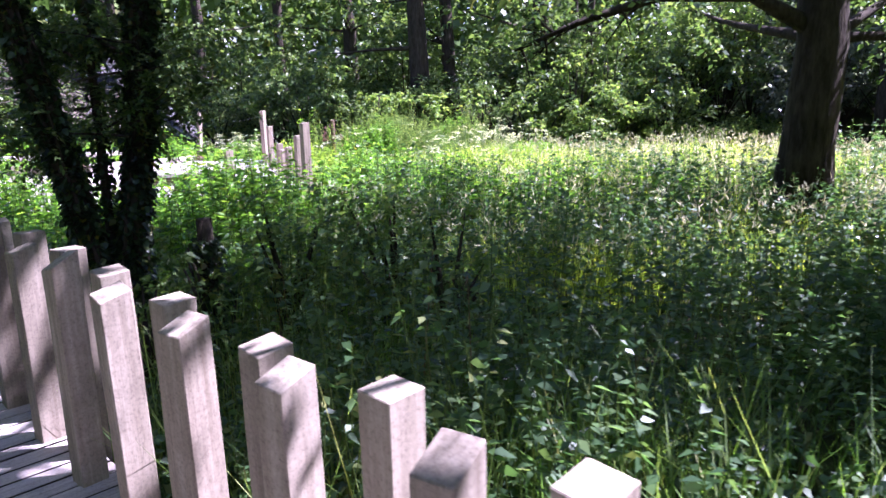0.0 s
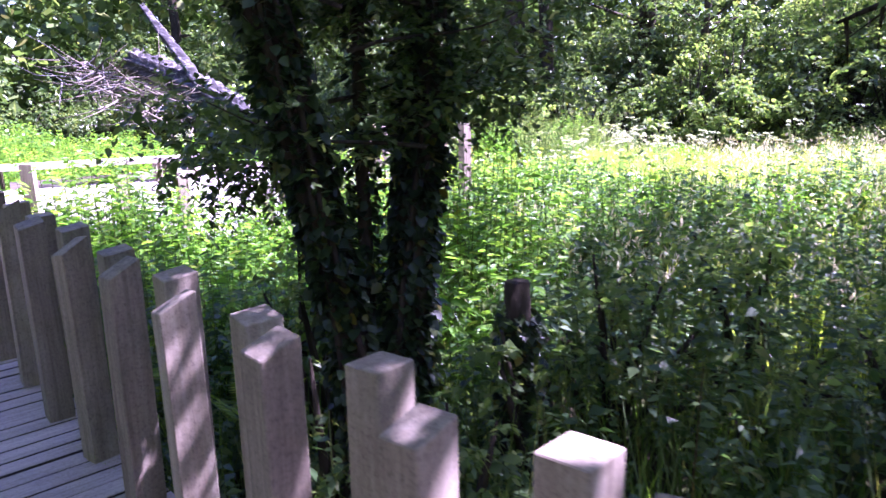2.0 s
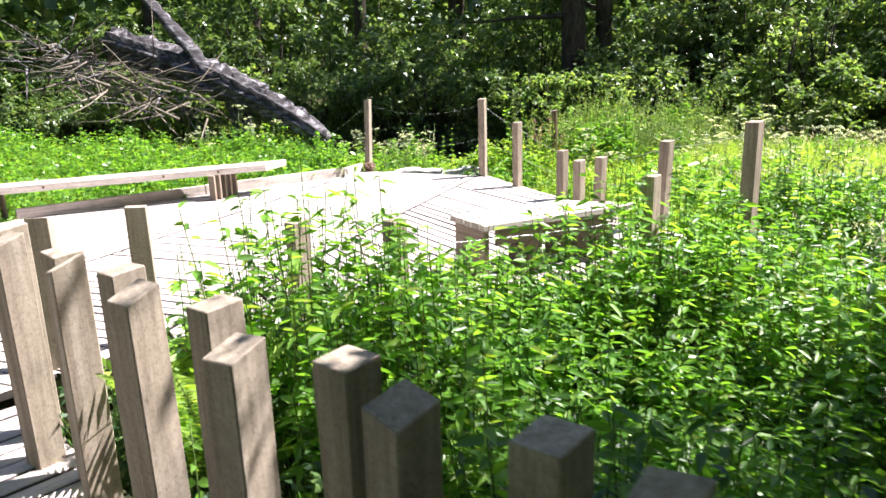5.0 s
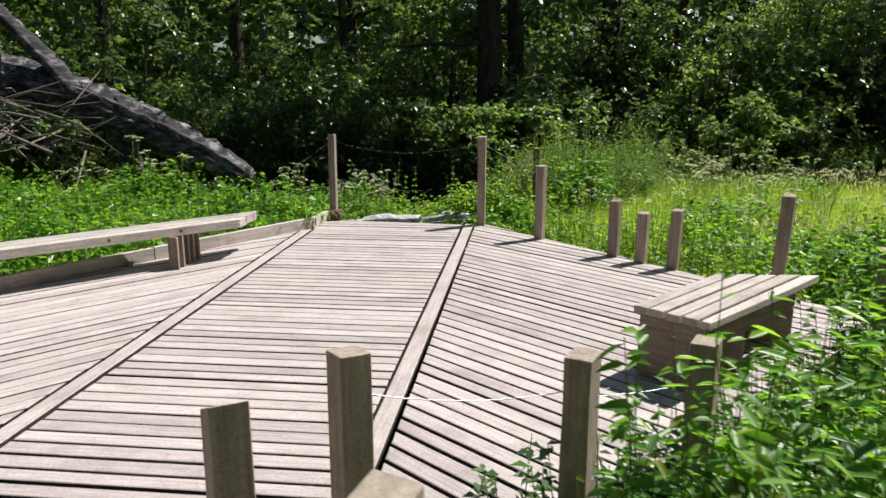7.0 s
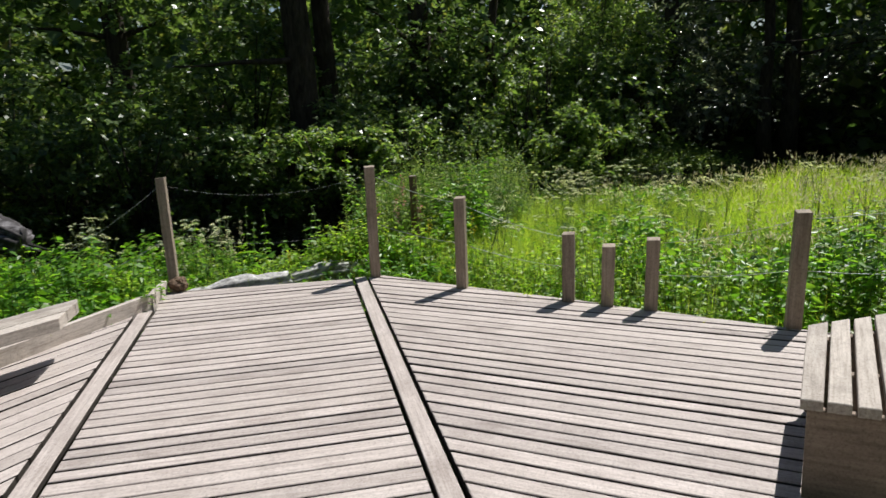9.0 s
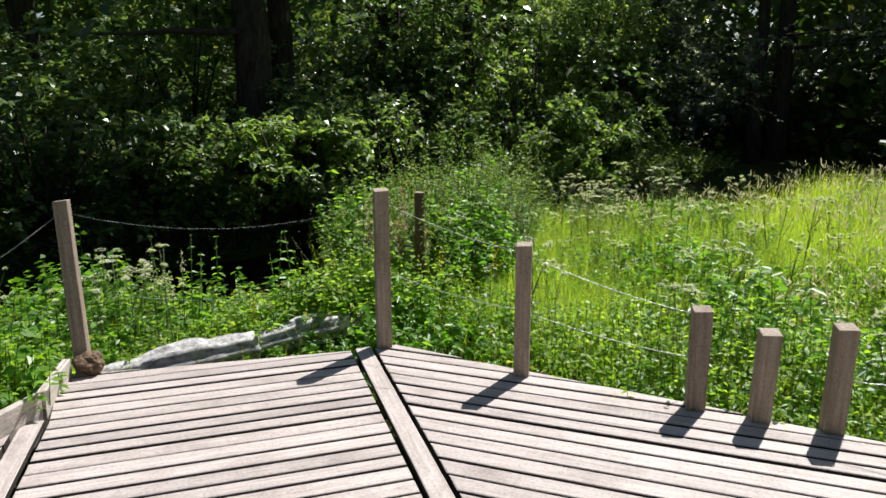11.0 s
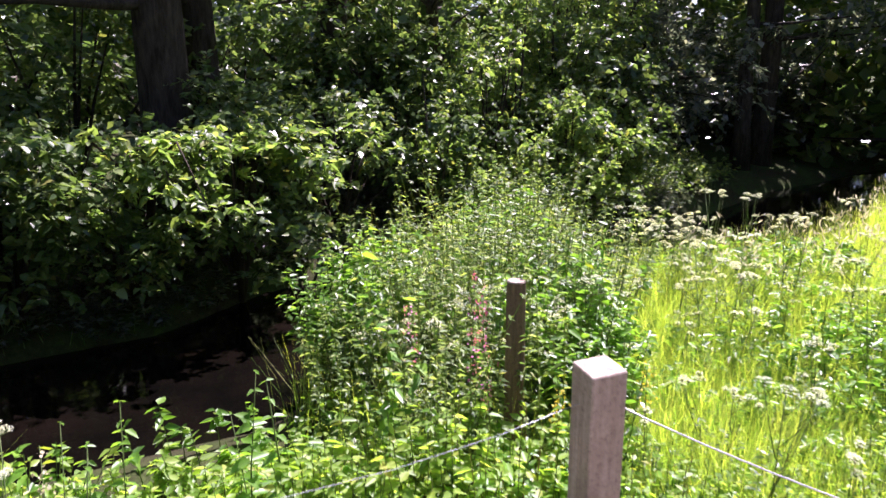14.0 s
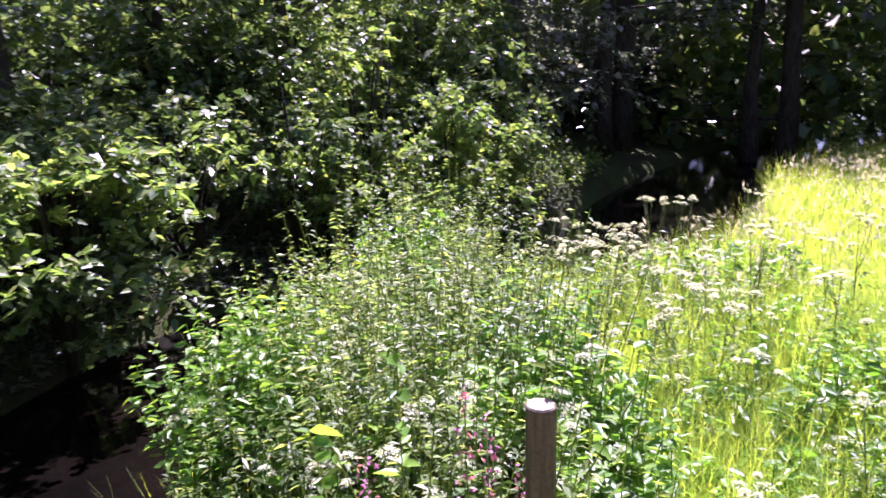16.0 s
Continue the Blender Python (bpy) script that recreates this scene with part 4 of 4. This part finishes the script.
for x, y, s in ((3.55, -8.9, 0.55), (5.0, -8.7, 0.6), (5.7, -8.2, 0.7), (4.7, -9.2, 0.4), (3.1, -8.4, 0.5), (6.3, -8.8, 0.5), (3.95, -9.72, 0.34), (4.55, -9.85, 0.3)):
    shrub("verge_shrub", x, y, 1.1 + s * 0.5, s, "low dark green shrub beside the boardwalk", int(400 + x * 10), SHRUB, 0.05, 14, 2600)

# The paler leaf puts the full sun on these shrubs into their colour.
for x, y, h, s in ((5.6, 8.0, 3.0, 0.8), (6.6, 8.6, 3.2, 1.2), (7.9, 9.2, 3.4, 1.3), (9.3, 10.6, 4.6, 1.7), (10.2, 11.8, 5.4, 1.7)):
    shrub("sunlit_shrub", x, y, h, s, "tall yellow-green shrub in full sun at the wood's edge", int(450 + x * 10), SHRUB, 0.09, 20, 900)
# the depth of the wood: a broad belt of foliage far behind
n = 60000
ang = rng.uniform(-0.9, 3.6, n)
rad = rng.uniform(19, 27, n)
b = np.stack([1 + rad * np.cos(ang), -1 + rad * np.sin(ang), rng.uniform(-0.6, 9, n)], 1)
d = unit(rng.normal(size=(n, 3)))
L = rng.uniform(0.25, 0.6, n)
tagged(quads_ob("far_woodland", leaf_quads(b, d, L, L * 0.8, 0.1), WOODLEAF), "deep green foliage of the wood far behind", "woodland", kind="stuff")
n = 26000
ang = rng.uniform(0, 2 * np.pi, n)
rad = rng.uniform(28, 34, n)
b = np.stack([1 + rad * np.cos(ang), -1 + rad * np.sin(ang), rng.uniform(-0.8, 13, n)], 1)
L = rng.uniform(0.8, 1.6, n)
tagged(quads_ob("outer_woodland", leaf_quads(b, unit(rng.normal(size=(n, 3))), L, L * 0.8, 0.1), WOODLEAF), "dark outer ring of woodland foliage", "woodland", kind="stuff")

# ivy-clad tree behind the fence
def ivy_tree():
    x, y = 4.10, -9.57
    z = float(ground_z(x, y)) - 0.1
    root = empty("ivy_tree", (x, y, z))
    r = random.Random(4)
    stem_pts = [
        ([(0, 0, 0), (-0.03, 0, 0.6), (-0.08, 0, 1.1), (-0.26, -0.06, 2.1), (-0.5, -0.12, 3.2), (-0.85, 0.1, 5.2), (-1.0, 0.2, 7.5)], [0.12, 0.085, 0.075, 0.08, 0.08, 0.06, 0.04]),
        ([(0.06, 0.06, 0), (0.06, 0.08, 0.6), (0.08, 0.17, 1.1), (0.11, 0.38, 2.1), (0.17, 0.5, 3.2), (0.3, 0.5, 5.5), (0.6, 0.7, 8.0)], [0.11, 0.085, 0.078, 0.085, 0.085, 0.06, 0.04]),
        ([(-0.05, 0.15, 0), (-0.08, 0.16, 0.9), (-0.10, 0.2, 1.9), (-0.08, 0.2, 3.2), (0.0, 0.3, 5.0)], [0.04, 0.035, 0.03, 0.025, 0.012]),
        ([(0.50, 0.38, 0), (0.52, 0.40, 0.8), (0.51, 0.41, 1.34)], [0.085, 0.07, 0.055]),
    ]
    for k in range(9):
        a0, base = r.uniform(0, 6.28), stem_pts[k % 2]
        pts = []
        for h_ in range(9):
            t_ = h_ / 8 * 3.6
            i_ = min(int(t_), 3)
            c_ = Vector(base[0][i_]).lerp(Vector(base[0][i_ + 1]), t_ - i_)
            w_ = base[1][i_] + 0.012
            a_ = a0 + 0.35 * math.sin(h_ * 0.9 + k)
            pts.append(c_ + Vector((math.cos(a_) * w_, math.sin(a_) * w_, 0)))
        v, f = tube(pts, [0.02 - 0.001 * h_ for h_ in range(9)], 6)
        mesh_ob("vine", v, f, BARK, root, "brown ivy stem on the bark" if k == 0 else "", smooth=True)
    q = []
    for k, (p, rr) in enumerate(stem_pts):
        v, f = tube(p, rr, 12)
        mesh_ob("trunk", v, f, BARK, root, smooth=True)
        P = np.array(p)
        n = 5200 if k < 2 else 700
        t = rng.uniform(0.0, 1.0, n) ** 0.8 * 0.68 * (len(P) - 1) + (0.7 if k < 2 else 0.4)
        i = np.minimum(t.astype(int), len(P) - 2)
        c = P[i] + (P[i + 1] - P[i]) * (t - i)[:, None]
        rad = np.array(rr)[i]
        az = rng.uniform(0, 2 * np.pi, n)
        out = np.stack([np.cos(az), np.sin(az), np.zeros(n)], 1)
        b = c + out * (rad * (0.95 + 0.38 * rng.uniform(0, 1, n) ** 2 * (1 + np.sin(7 * c[:, 2] + 3 * az))))[:, None]
        d = unit(out + rng.normal(size=(n, 3)) * 0.5 + np.array([0, 0, -0.7]))
        L = rng.uniform(0.028, 0.062, n)
        q.append(folded_leaves(b, d, L, L * 0.95, 0.1))
    quads_ob("ivy", np.concatenate(q), IVY, root)
    r = random.Random(14)
    limbs, centres, radii, low_c, low_r = [], [], [], [], []
    for i in range(124):
        az = r.uniform(0, 2 * math.pi)
        low = i < 20
        a = Vector((r.uniform(-0.5, 0.3), r.uniform(0, 0.3), r.uniform(1.7, 2.6) if low else r.uniform(3.6, 7.0)))
        if low:
            az = r.uniform(2.3, 3.35) if r.random() < 0.65 else r.uniform(0.1, 1.0)
            pts = limb_points(a, Vector((math.cos(az), math.sin(az), 0.15)), r.uniform(0.45, 0.95), r, 6, 0.2)
        else:
            # Extra limbs above the view, aimed to shade the fence, boardwalk and nettles.
            if 44 < i <= 54:
                a.z, az = r.uniform(3.0, 4.2), az * 0.5 + 1.8
            if i > 107:
                a.z, az = r.uniform(4.2, 5.6), r.uniform(0.2, 1.0)
            elif i > 91:
                a.z, az = r.uniform(4.4, 5.4), r.uniform(1.2, 1.95)
            elif i > 75:
                a.z, az = r.uniform(3.4, 5.4), r.uniform(2.9, 3.7)
            elif i > 54:
                a.z, az = r.uniform(3.8, 5.2), r.uniform(0.75, 1.35)
            bias = 0.0 if i > 75 else 1.0
            pts = limb_points(a, Vector((math.cos(az) + 0.5 * bias, math.sin(az) + 0.6 * bias, 0.3)), r.uniform(1.5, 3.4), r)
        limbs.append(tube(pts, [max(0.003, (0.011 if low else 0.03) * (1 - k / 7)) for k in range(7)], 6))
        if low:
            low_c += [tuple(pts[-1]), tuple(pts[4]), tuple(pts[2])]
            low_r += [0.34, 0.3, 0.26]
        else:
            centres += [tuple(pts[-1]), tuple(pts[4])]
            radii += [r.uniform(0.8, 1.15), r.uniform(0.6, 0.9)]
    for lv, lf in limbs:
        mesh_ob("limb", lv, lf, BARK, root, smooth=True)
    crown_leaves(low_c, low_r, 2300, 0.042, WOODLEAF, "low_foliage", root, shape=folded_leaves)
    crown_leaves(centres, radii, 480, 0.078, WOODLEAF, "crown", root, shape=folded_leaves)
    tagged(root, "ivy-clad multi-stemmed tree with drooping leafy branches", "tree")


ivy_tree()
meadow_tree = tree("meadow_tree", 9.3, -5.0, 9, 0.30, 3.6, 2.6, "stout dark-trunked tree with long low limb", 61, WOODLEAF, 0.09, 26, 300)
limb = [(9.25, -5.05, 2.1), (8.6, -5.3, 2.45), (7.7, -5.6, 2.45), (6.9, -5.9, 2.2), (6.3, -6.0, 1.95)]
v_, f_ = tube(limb, [0.10, 0.075, 0.055, 0.035, 0.012], 9)
mesh_ob("limb", [(p[0] - 9.3, p[1] + 5.0, p[2] - float(ground_z(9.3, -5.0)) + 0.1) for p in v_], f_, BARK, meadow_tree, smooth=True)
twigs = []
for i in range(9):
    a = Vector(limb[1 + i % 3]).lerp(Vector(limb[2 + i % 3]), rt.random())
    e = a + Vector((rt.uniform(-0.6, 0.3), rt.uniform(-0.3, 0.3), rt.uniform(-0.45, 0.25)))
    tv, tf = tube([a, (a + e) / 2 + Vector((0, 0, 0.05)), e], [0.02, 0.012, 0.004], 6)
    mesh_ob("limb", [(p[0] - 9.3, p[1] + 5.0, p[2] - float(ground_z(9.3, -5.0)) + 0.1) for p in tv], tf, BARK, meadow_tree, smooth=True)
    twigs.append((e.x - 9.3, e.y + 5.0, e.z - float(ground_z(9.3, -5.0)) + 0.1))
crown_leaves(twigs, [0.32] * len(twigs), 900, 0.055, SHRUB, "twig_leaves", meadow_tree)
# trees out of view on both sides, added to shade the way and block skylight
tree("unseen_shade_tree", 11.3, -9.2, 10, 0.25, 4.6, 3.8, "unseen broadleaf tree added to shade the boardwalk", 62, WOODLEAF, 0.11, 30, 300, (-1.5, 0.6))


tree("unseen_shade_tree", 9.9, -7.9, 9, 0.25, 3.6, 3.2, "unseen spreading broadleaf tree added to shade the fence and the boardwalk", 63, WOODLEAF, 0.12, 28, 140)
for i, k in enumerate((1.0, 5.5, 10.5)):
    x, y = along(k, 3.6)
    tree("unseen_shade_tree", x, y, 8, 0.18, 3.0, 3.3, "unseen slender broadleaf tree added close behind the boardwalk to block skylight", 670 + i, WOODLEAF, 0.12, 22, 220)
for i, k in enumerate((-15, -9, -3, 3, 9, 15, 21, 27)):
    x, y = along(k, 6.6 + 0.5 * (i % 2))
    tree("unseen_shade_tree", x, y, 9, 0.22, 3.2, 1.0, "unseen broadleaf tree added behind the boardwalk to block skylight", 640 + i, WOODLEAF, 0.18, 20, 120)


gq = []
n = 2600
gx_, gy_ = rng.normal(6.9, 0.8, n), rng.normal(3.95, 0.25, n)
gz_ = np.maximum(ground_z(gx_, gy_), -0.84)
for i in range(3):
    d_ = unit(rng.normal(size=(n, 3)))
    s_ = rng.uniform(0.02, 0.06, n)
    gq.append(leaf_quads(np.stack([gx_, gy_, gz_ + 0.01], 1) - d_ * s_[:, None] * 0.5, d_, s_, s_ * 0.9))
tagged(quads_ob("gravel", np.concatenate(gq), STONE), "pale gravel at the edge of the stream", "gravel", kind="stuff")


# ---- flowers ----
def cow_parsley(h, seed):
    r = random.Random(seed)
    root = empty("cow_parsley")
    st, lf, heads = [], [], []
    top = Vector((r.uniform(-0.08, 0.08), r.uniform(-0.08, 0.08), h))
    st.append(tube([Vector((0, 0, -0.05)), top * 0.5 + Vector((r.uniform(-0.02, 0.02), 0, 0)), top], [0.006, 0.005, 0.003], 5))
    tops = [(top, r.uniform(0.06, 0.095))]
    for i in range(r.randint(3, 5)):
        t = r.uniform(0.45, 0.85)
        a = top * t
        az = r.uniform(0, 6.28)
        e = a + Vector((math.cos(az) * 0.18, math.sin(az) * 0.18, h * (0.92 - t) + r.uniform(0.0, 0.12)))
        st.append(tube([a, (a + e) * 0.5 + Vector((0, 0, -0.02)), e], [0.004, 0.003, 0.002], 5))
        tops.append((e, r.uniform(0.025, 0.06)))
    for c, rad in tops:
        rays, pet = [], []
        for j in range(20):
            az = 6.28 * j * 0.618 + r.uniform(-0.25, 0.25)
            k = ((j + 0.6) / 20) ** 0.5
            e = c + Vector((math.cos(az) * rad * k, math.sin(az) * rad * k, 0.045 - 0.026 * k * k + r.uniform(-0.005, 0.005)))
            rays.append(tube([c, e], [0.0013, 0.001], 3))
            dd = unit(rng.normal(size=(13, 3)) * np.array([1, 1, 0.3]))
            pet.append(leaf_quads(np.array([e] * 13) + dd * rng.uniform(0, 0.011, (13, 1)), dd, np.full(13, 0.006), np.full(13, 0.0055)))
        st += rays
        heads.append(np.concatenate(pet))
    for i in range(110):
        t = r.uniform(0.08, 0.75)
        az = r.uniform(0, 6.28)
        k = r.uniform(0.02, 0.20) * (1.1 - t)
        b = np.array([top * t + Vector((math.cos(az) * k, math.sin(az) * k, 0.0))])
        lf.append(leaf_quads(b, unit(np.array([[math.cos(az), math.sin(az), r.uniform(-0.3, 0.5)]])), [r.uniform(0.04, 0.08)], [0.022], 0.2))
    v, f = merge(st)
    mesh_ob("stem", v, f, STEM, root, smooth=True)
    for hq in heads:
        quads_ob("flower_head", hq, PETAL, root)
    quads_ob("leaves", np.concatenate(lf), SHRUB, root)
    return tagged(root, "white-flowered cow parsley on a tall green stem", "cow parsley", "cow parsley plants")


kinds = [cow_parsley(h, 70 + i) for i, h in enumerate((1.3, 1.1, 1.45, 1.2, 0.95, 1.05))]
spots = []
rf = random.Random(31)
for i in range(64):
    spots.append((rf.uniform(0.6, 4.6), rf.uniform(1.7, 4.5)))
for i in range(20):
    spots.append((rf.uniform(-6.0, -1.6), rf.uniform(1.2, 3.4)))
for i in range(44):
    spots.append((rf.uniform(1.2, 9), rf.uniform(-2.4, 3.5)))
for i in range(26):
    spots.append((rf.uniform(4.0, 14), rf.uniform(-9, 4)))
for i in range(10):
    spots.append((rf.uniform(3.6, 4.8), rf.uniform(3.0, 4.1)))
for i in range(18):
    spots.append((rf.uniform(-7.0, -2.0), rf.uniform(2.6, 3.9)))
for i in range(12):
    spots.append((rf.uniform(-1.85, -1.2), rf.uniform(1.35, 2.2)))
for i in range(34):
    spots.append((rf.uniform(1.3, 5.2), rf.uniform(-0.8, 3.2)))
used = 0
for x, y in spots:
    if abs(y - float(stream_y(x))) < 1.6 or not bool(deck_clear(np.array([x]), np.array([y]))[0]):
        continue
    k = kinds[rf.randrange(6)]
    m = Matrix.Translation((x, y, float(ground_z(x, y)))) @ Matrix.Rotation(rf.uniform(-0.2, 0.2), 4, 'X') @ Matrix.Rotation(rf.uniform(0, 6.28), 4, 'Z') @ Matrix.Scale(rf.uniform(0.6, 1.15), 4)
    if used < 6:
        kinds[used].matrix_basis = m
        k = kinds[used]
    else:
        copy_thing(k, m)
    used += 1


# pink and yellow wild flowers near the stake
def wild_flower(name, x, y, h, petal, label, seed):
    r = random.Random(seed)
    root = empty(name, (x, y, float(ground_z(x, y)) - 0.03))
    top = Vector((r.uniform(-0.06, 0.06), r.uniform(-0.06, 0.06), h))
    tv, tf = tube([Vector((0, 0, 0)), top * 0.5, top], [0.005, 0.004, 0.002], 5)
    mesh_ob("stem", tv, tf, STEM, root, smooth=True)
    n = 46
    t = rng.uniform(0.72, 1.0, n)
    b_ = np.array(top)[None] * t[:, None] + rng.normal(size=(n, 3)) * 0.018
    spike = quads_ob("flower_spike", leaf_quads(b_, unit(rng.normal(size=(n, 3))), rng.uniform(0.012, 0.024, n), rng.uniform(0.010, 0.018, n), 0.1), petal, root)
    spike["kind"] = "stuff"
    n = 26
    t = rng.uniform(0.15, 0.75, n)
    az = rng.uniform(0, 6.28, n)
    d_ = unit(np.stack([np.cos(az), np.sin(az), rng.uniform(-0.2, 0.6, n)], 1))
    L_ = rng.uniform(0.05, 0.10, n)
    quads_ob("leaves", leaf_quads(np.array(top)[None] * t[:, None], d_, L_, L_ * 0.35, 0.25), NETTLE, root)
    return tagged(root, label, "flower", "wild flowers on the bank")


for i, (x, y, h) in enumerate(((0.80, 1.55, 1.20), (0.70, 1.48, 1.02), (0.86, 1.75, 1.25), (0.62, 1.9, 1.1), (1.05, 1.62, 0.95), (0.75, 1.36, 0.9))):
    wild_flower("pink_flower", x, y, h, PINK, "pink wild flower spike on a leafy stem", 500 + i)
for i, (x, y, h) in enumerate(((0.98, 1.30, 0.75), (-0.6, 1.1, 0.6), (1.6, 1.2, 0.8))):
    wild_flower("yellow_flower", x, y, h, YELLOW, "yellow wild flower on a leafy stem", 520 + i)
# pale seeding spikes on the bank by the water
for i in range(7):
    x, y = (rf.uniform(-2.2, -0.3), rf.uniform(1.2, 2.6))
    wild_flower("seed_spike", x, y, rf.uniform(0.8, 1.2), STRAW, "tall spike of pale seeds on the stream bank", 540 + i)


# tall single nettles that stand clear of the other growth
def nettle(h, seed):
    r = random.Random(seed)
    root = empty("tall_nettle")
    bend = Vector((r.uniform(-0.09, 0.09), r.uniform(-0.09, 0.09), 0))
    v, f = tube([Vector((0, 0, -0.05)), Vector((0, 0, h * 0.5)) + bend * 0.3, Vector((0, 0, h)) + bend], [0.005, 0.004, 0.002], 6)
    mesh_ob("stem", v, f, STEM, root, smooth=True)
    tiers = 9
    for i in range(tiers):
        t = 0.28 + 0.72 * i / (tiers - 1)
        c = np.array(Vector((0, 0, h * t)) + bend * t * t)
        L = 0.12 * (1 - 0.75 * max(0.0, (t - 0.45) / 0.55)) * r.uniform(0.85, 1.15)
        for k in range(2):
            az = i * 1.57 + k * math.pi + r.uniform(-0.3, 0.3)
            d = unit(np.array([[math.cos(az), math.sin(az), r.uniform(-0.05, 0.35)]]))
            quads_ob("leaf", folded_leaves(c[None], d, [L], [L * 0.55], r.uniform(0.2, 0.5)), NETTLE, root)
    return tagged(root, "single upright nettle with paired toothed leaves", "nettle", "tall nettles standing clear")


stalks = [nettle(h, 700 + i) for i, h in enumerate((1.0, 1.2, 1.35, 0.9))]
rn = random.Random(77)
places = [(rn.uniform(-1.3, 0.7), rn.uniform(1.05, 2.0)) for i in range(9)] + [(rn.uniform(-0.4, 3.2), rn.uniform(-8.2, -6.4)) for i in range(20)] + [(rn.uniform(2.2, 4.6), rn.uniform(-4.0, -1.6)) for i in range(14)]
used = 0
for x, y in places:
    if not bool(deck_clear(np.array([x]), np.array([y]))[0]):
        continue
    m = Matrix.Translation((x, y, float(ground_z(x, y)))) @ Matrix.Rotation(rn.uniform(-0.1, 0.1), 4, 'X') @ Matrix.Rotation(rn.uniform(0, 6.28), 4, 'Z') @ Matrix.Scale(rn.uniform(0.8, 1.1), 4)
    if used < 4:
        stalks[used].matrix_basis = m
    else:
        copy_thing(stalks[rn.randrange(4)], m)
    used += 1


# leafy boughs that hang out from the far bank over the water
def overhang(x, y, reach, z, label, seed):
    r = random.Random(seed)
    root = empty("overhanging_bough", (x, y, float(ground_z(x, y)) - 0.1))
    top = z - root.location.z
    centres, radii = [], []
    for i in range(7):
        az = -1.57 + r.uniform(-0.75, 0.75)
        k = reach * r.uniform(0.55, 1.0)
        e = Vector((math.cos(az) * k, math.sin(az) * k, top + r.uniform(-0.25, 0.45)))
        pts = [Vector((0, 0, 0)), Vector((e.x * 0.25, e.y * 0.25, top * 0.85 + 0.35)), Vector((e.x * 0.65, e.y * 0.65, top + 0.4)), e]
        v, f = tube(pts, [0.028, 0.02, 0.012, 0.004], 6)
        mesh_ob("branch", v, f, BARK, root, smooth=True)
        centres += [tuple(e), tuple(pts[2].lerp(e, 0.5)), tuple(pts[2])]
        radii += [0.32, 0.36, 0.34]
    for i in range(9):
        centres.append((r.uniform(-0.6, 0.6), -reach * r.uniform(0.2, 0.75), top * r.uniform(0.35, 0.8)))
        radii.append(0.36)
    # Darker leaf inside, paler outside: shade and sun are put into the colour.
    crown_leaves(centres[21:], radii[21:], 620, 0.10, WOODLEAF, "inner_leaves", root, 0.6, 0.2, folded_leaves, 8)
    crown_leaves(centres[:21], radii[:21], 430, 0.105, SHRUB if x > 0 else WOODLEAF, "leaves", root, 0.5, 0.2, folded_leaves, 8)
    return tagged(root, label, "bough")


for i, (x, y, reach, z) in enumerate(((0.2, 6.75, 1.5, 0.75), (1.3, 7.0, 1.5, 0.7), (-1.1, 6.8, 1.4, 0.8), (2.3, 7.7, 1.5, 0.75))):
    overhang(x, y, reach, z, "leafy bough hanging over the dark water", 800 + i)


# ferns among the nettles
def fern(x, y, h, seed):
    r = random.Random(seed)
    root = empty("fern", (x, y, float(ground_z(x, y)) - 0.02))
    for i in range(7):
        az = 6.28 * i / 7 + r.uniform(-0.3, 0.3)
        out = Vector((math.cos(az), math.sin(az), 0))
        pts = [out * (0.42 * h * t * t) + Vector((0, 0, h * (1.25 * t - 0.35 * t * t))) for t in (k / 10 for k in range(11))]
        v, f = tube(pts, [0.004 - 0.0003 * k for k in range(11)], 5)
        mesh_ob("stalk", v, f, STEM, root, smooth=True)
        base, way, size = [], [], []
        for k in range(34):
            t = 0.3 + 0.7 * k / 33
            c = pts[min(9, int(t * 10))].lerp(pts[min(10, int(t * 10) + 1)], t * 10 - int(t * 10))
            tangent = (pts[min(10, int(t * 10) + 1)] - pts[min(9, int(t * 10))]).normalized()
            side = out.cross(Vector((0, 0, 1)))
            for sgn in (-1, 1):
                base.append(tuple(c))
                way.append(tuple((side * sgn + tangent * 0.35).normalized()))
                size.append(0.13 * h * math.sin(math.pi * (0.15 + 0.85 * (k + 1) / 35)) + 0.01)
        size = np.array(size)
        frond = quads_ob("frond", leaf_quads(np.array(base), np.array(way), size, size * 0.2, 0.15), MEADOW, root)
        frond["kind"] = "stuff"
    return tagged(root, "green fern with arching feathery fronds among nettles", "fern", "ferns among the nettles")


for i, (x, y, h) in enumerate(((0.05, -7.62, 1.25), (2.35, -8.75, 0.75), (3.2, -9.1, 0.7))):
    fern(x, y, h, 900 + i)
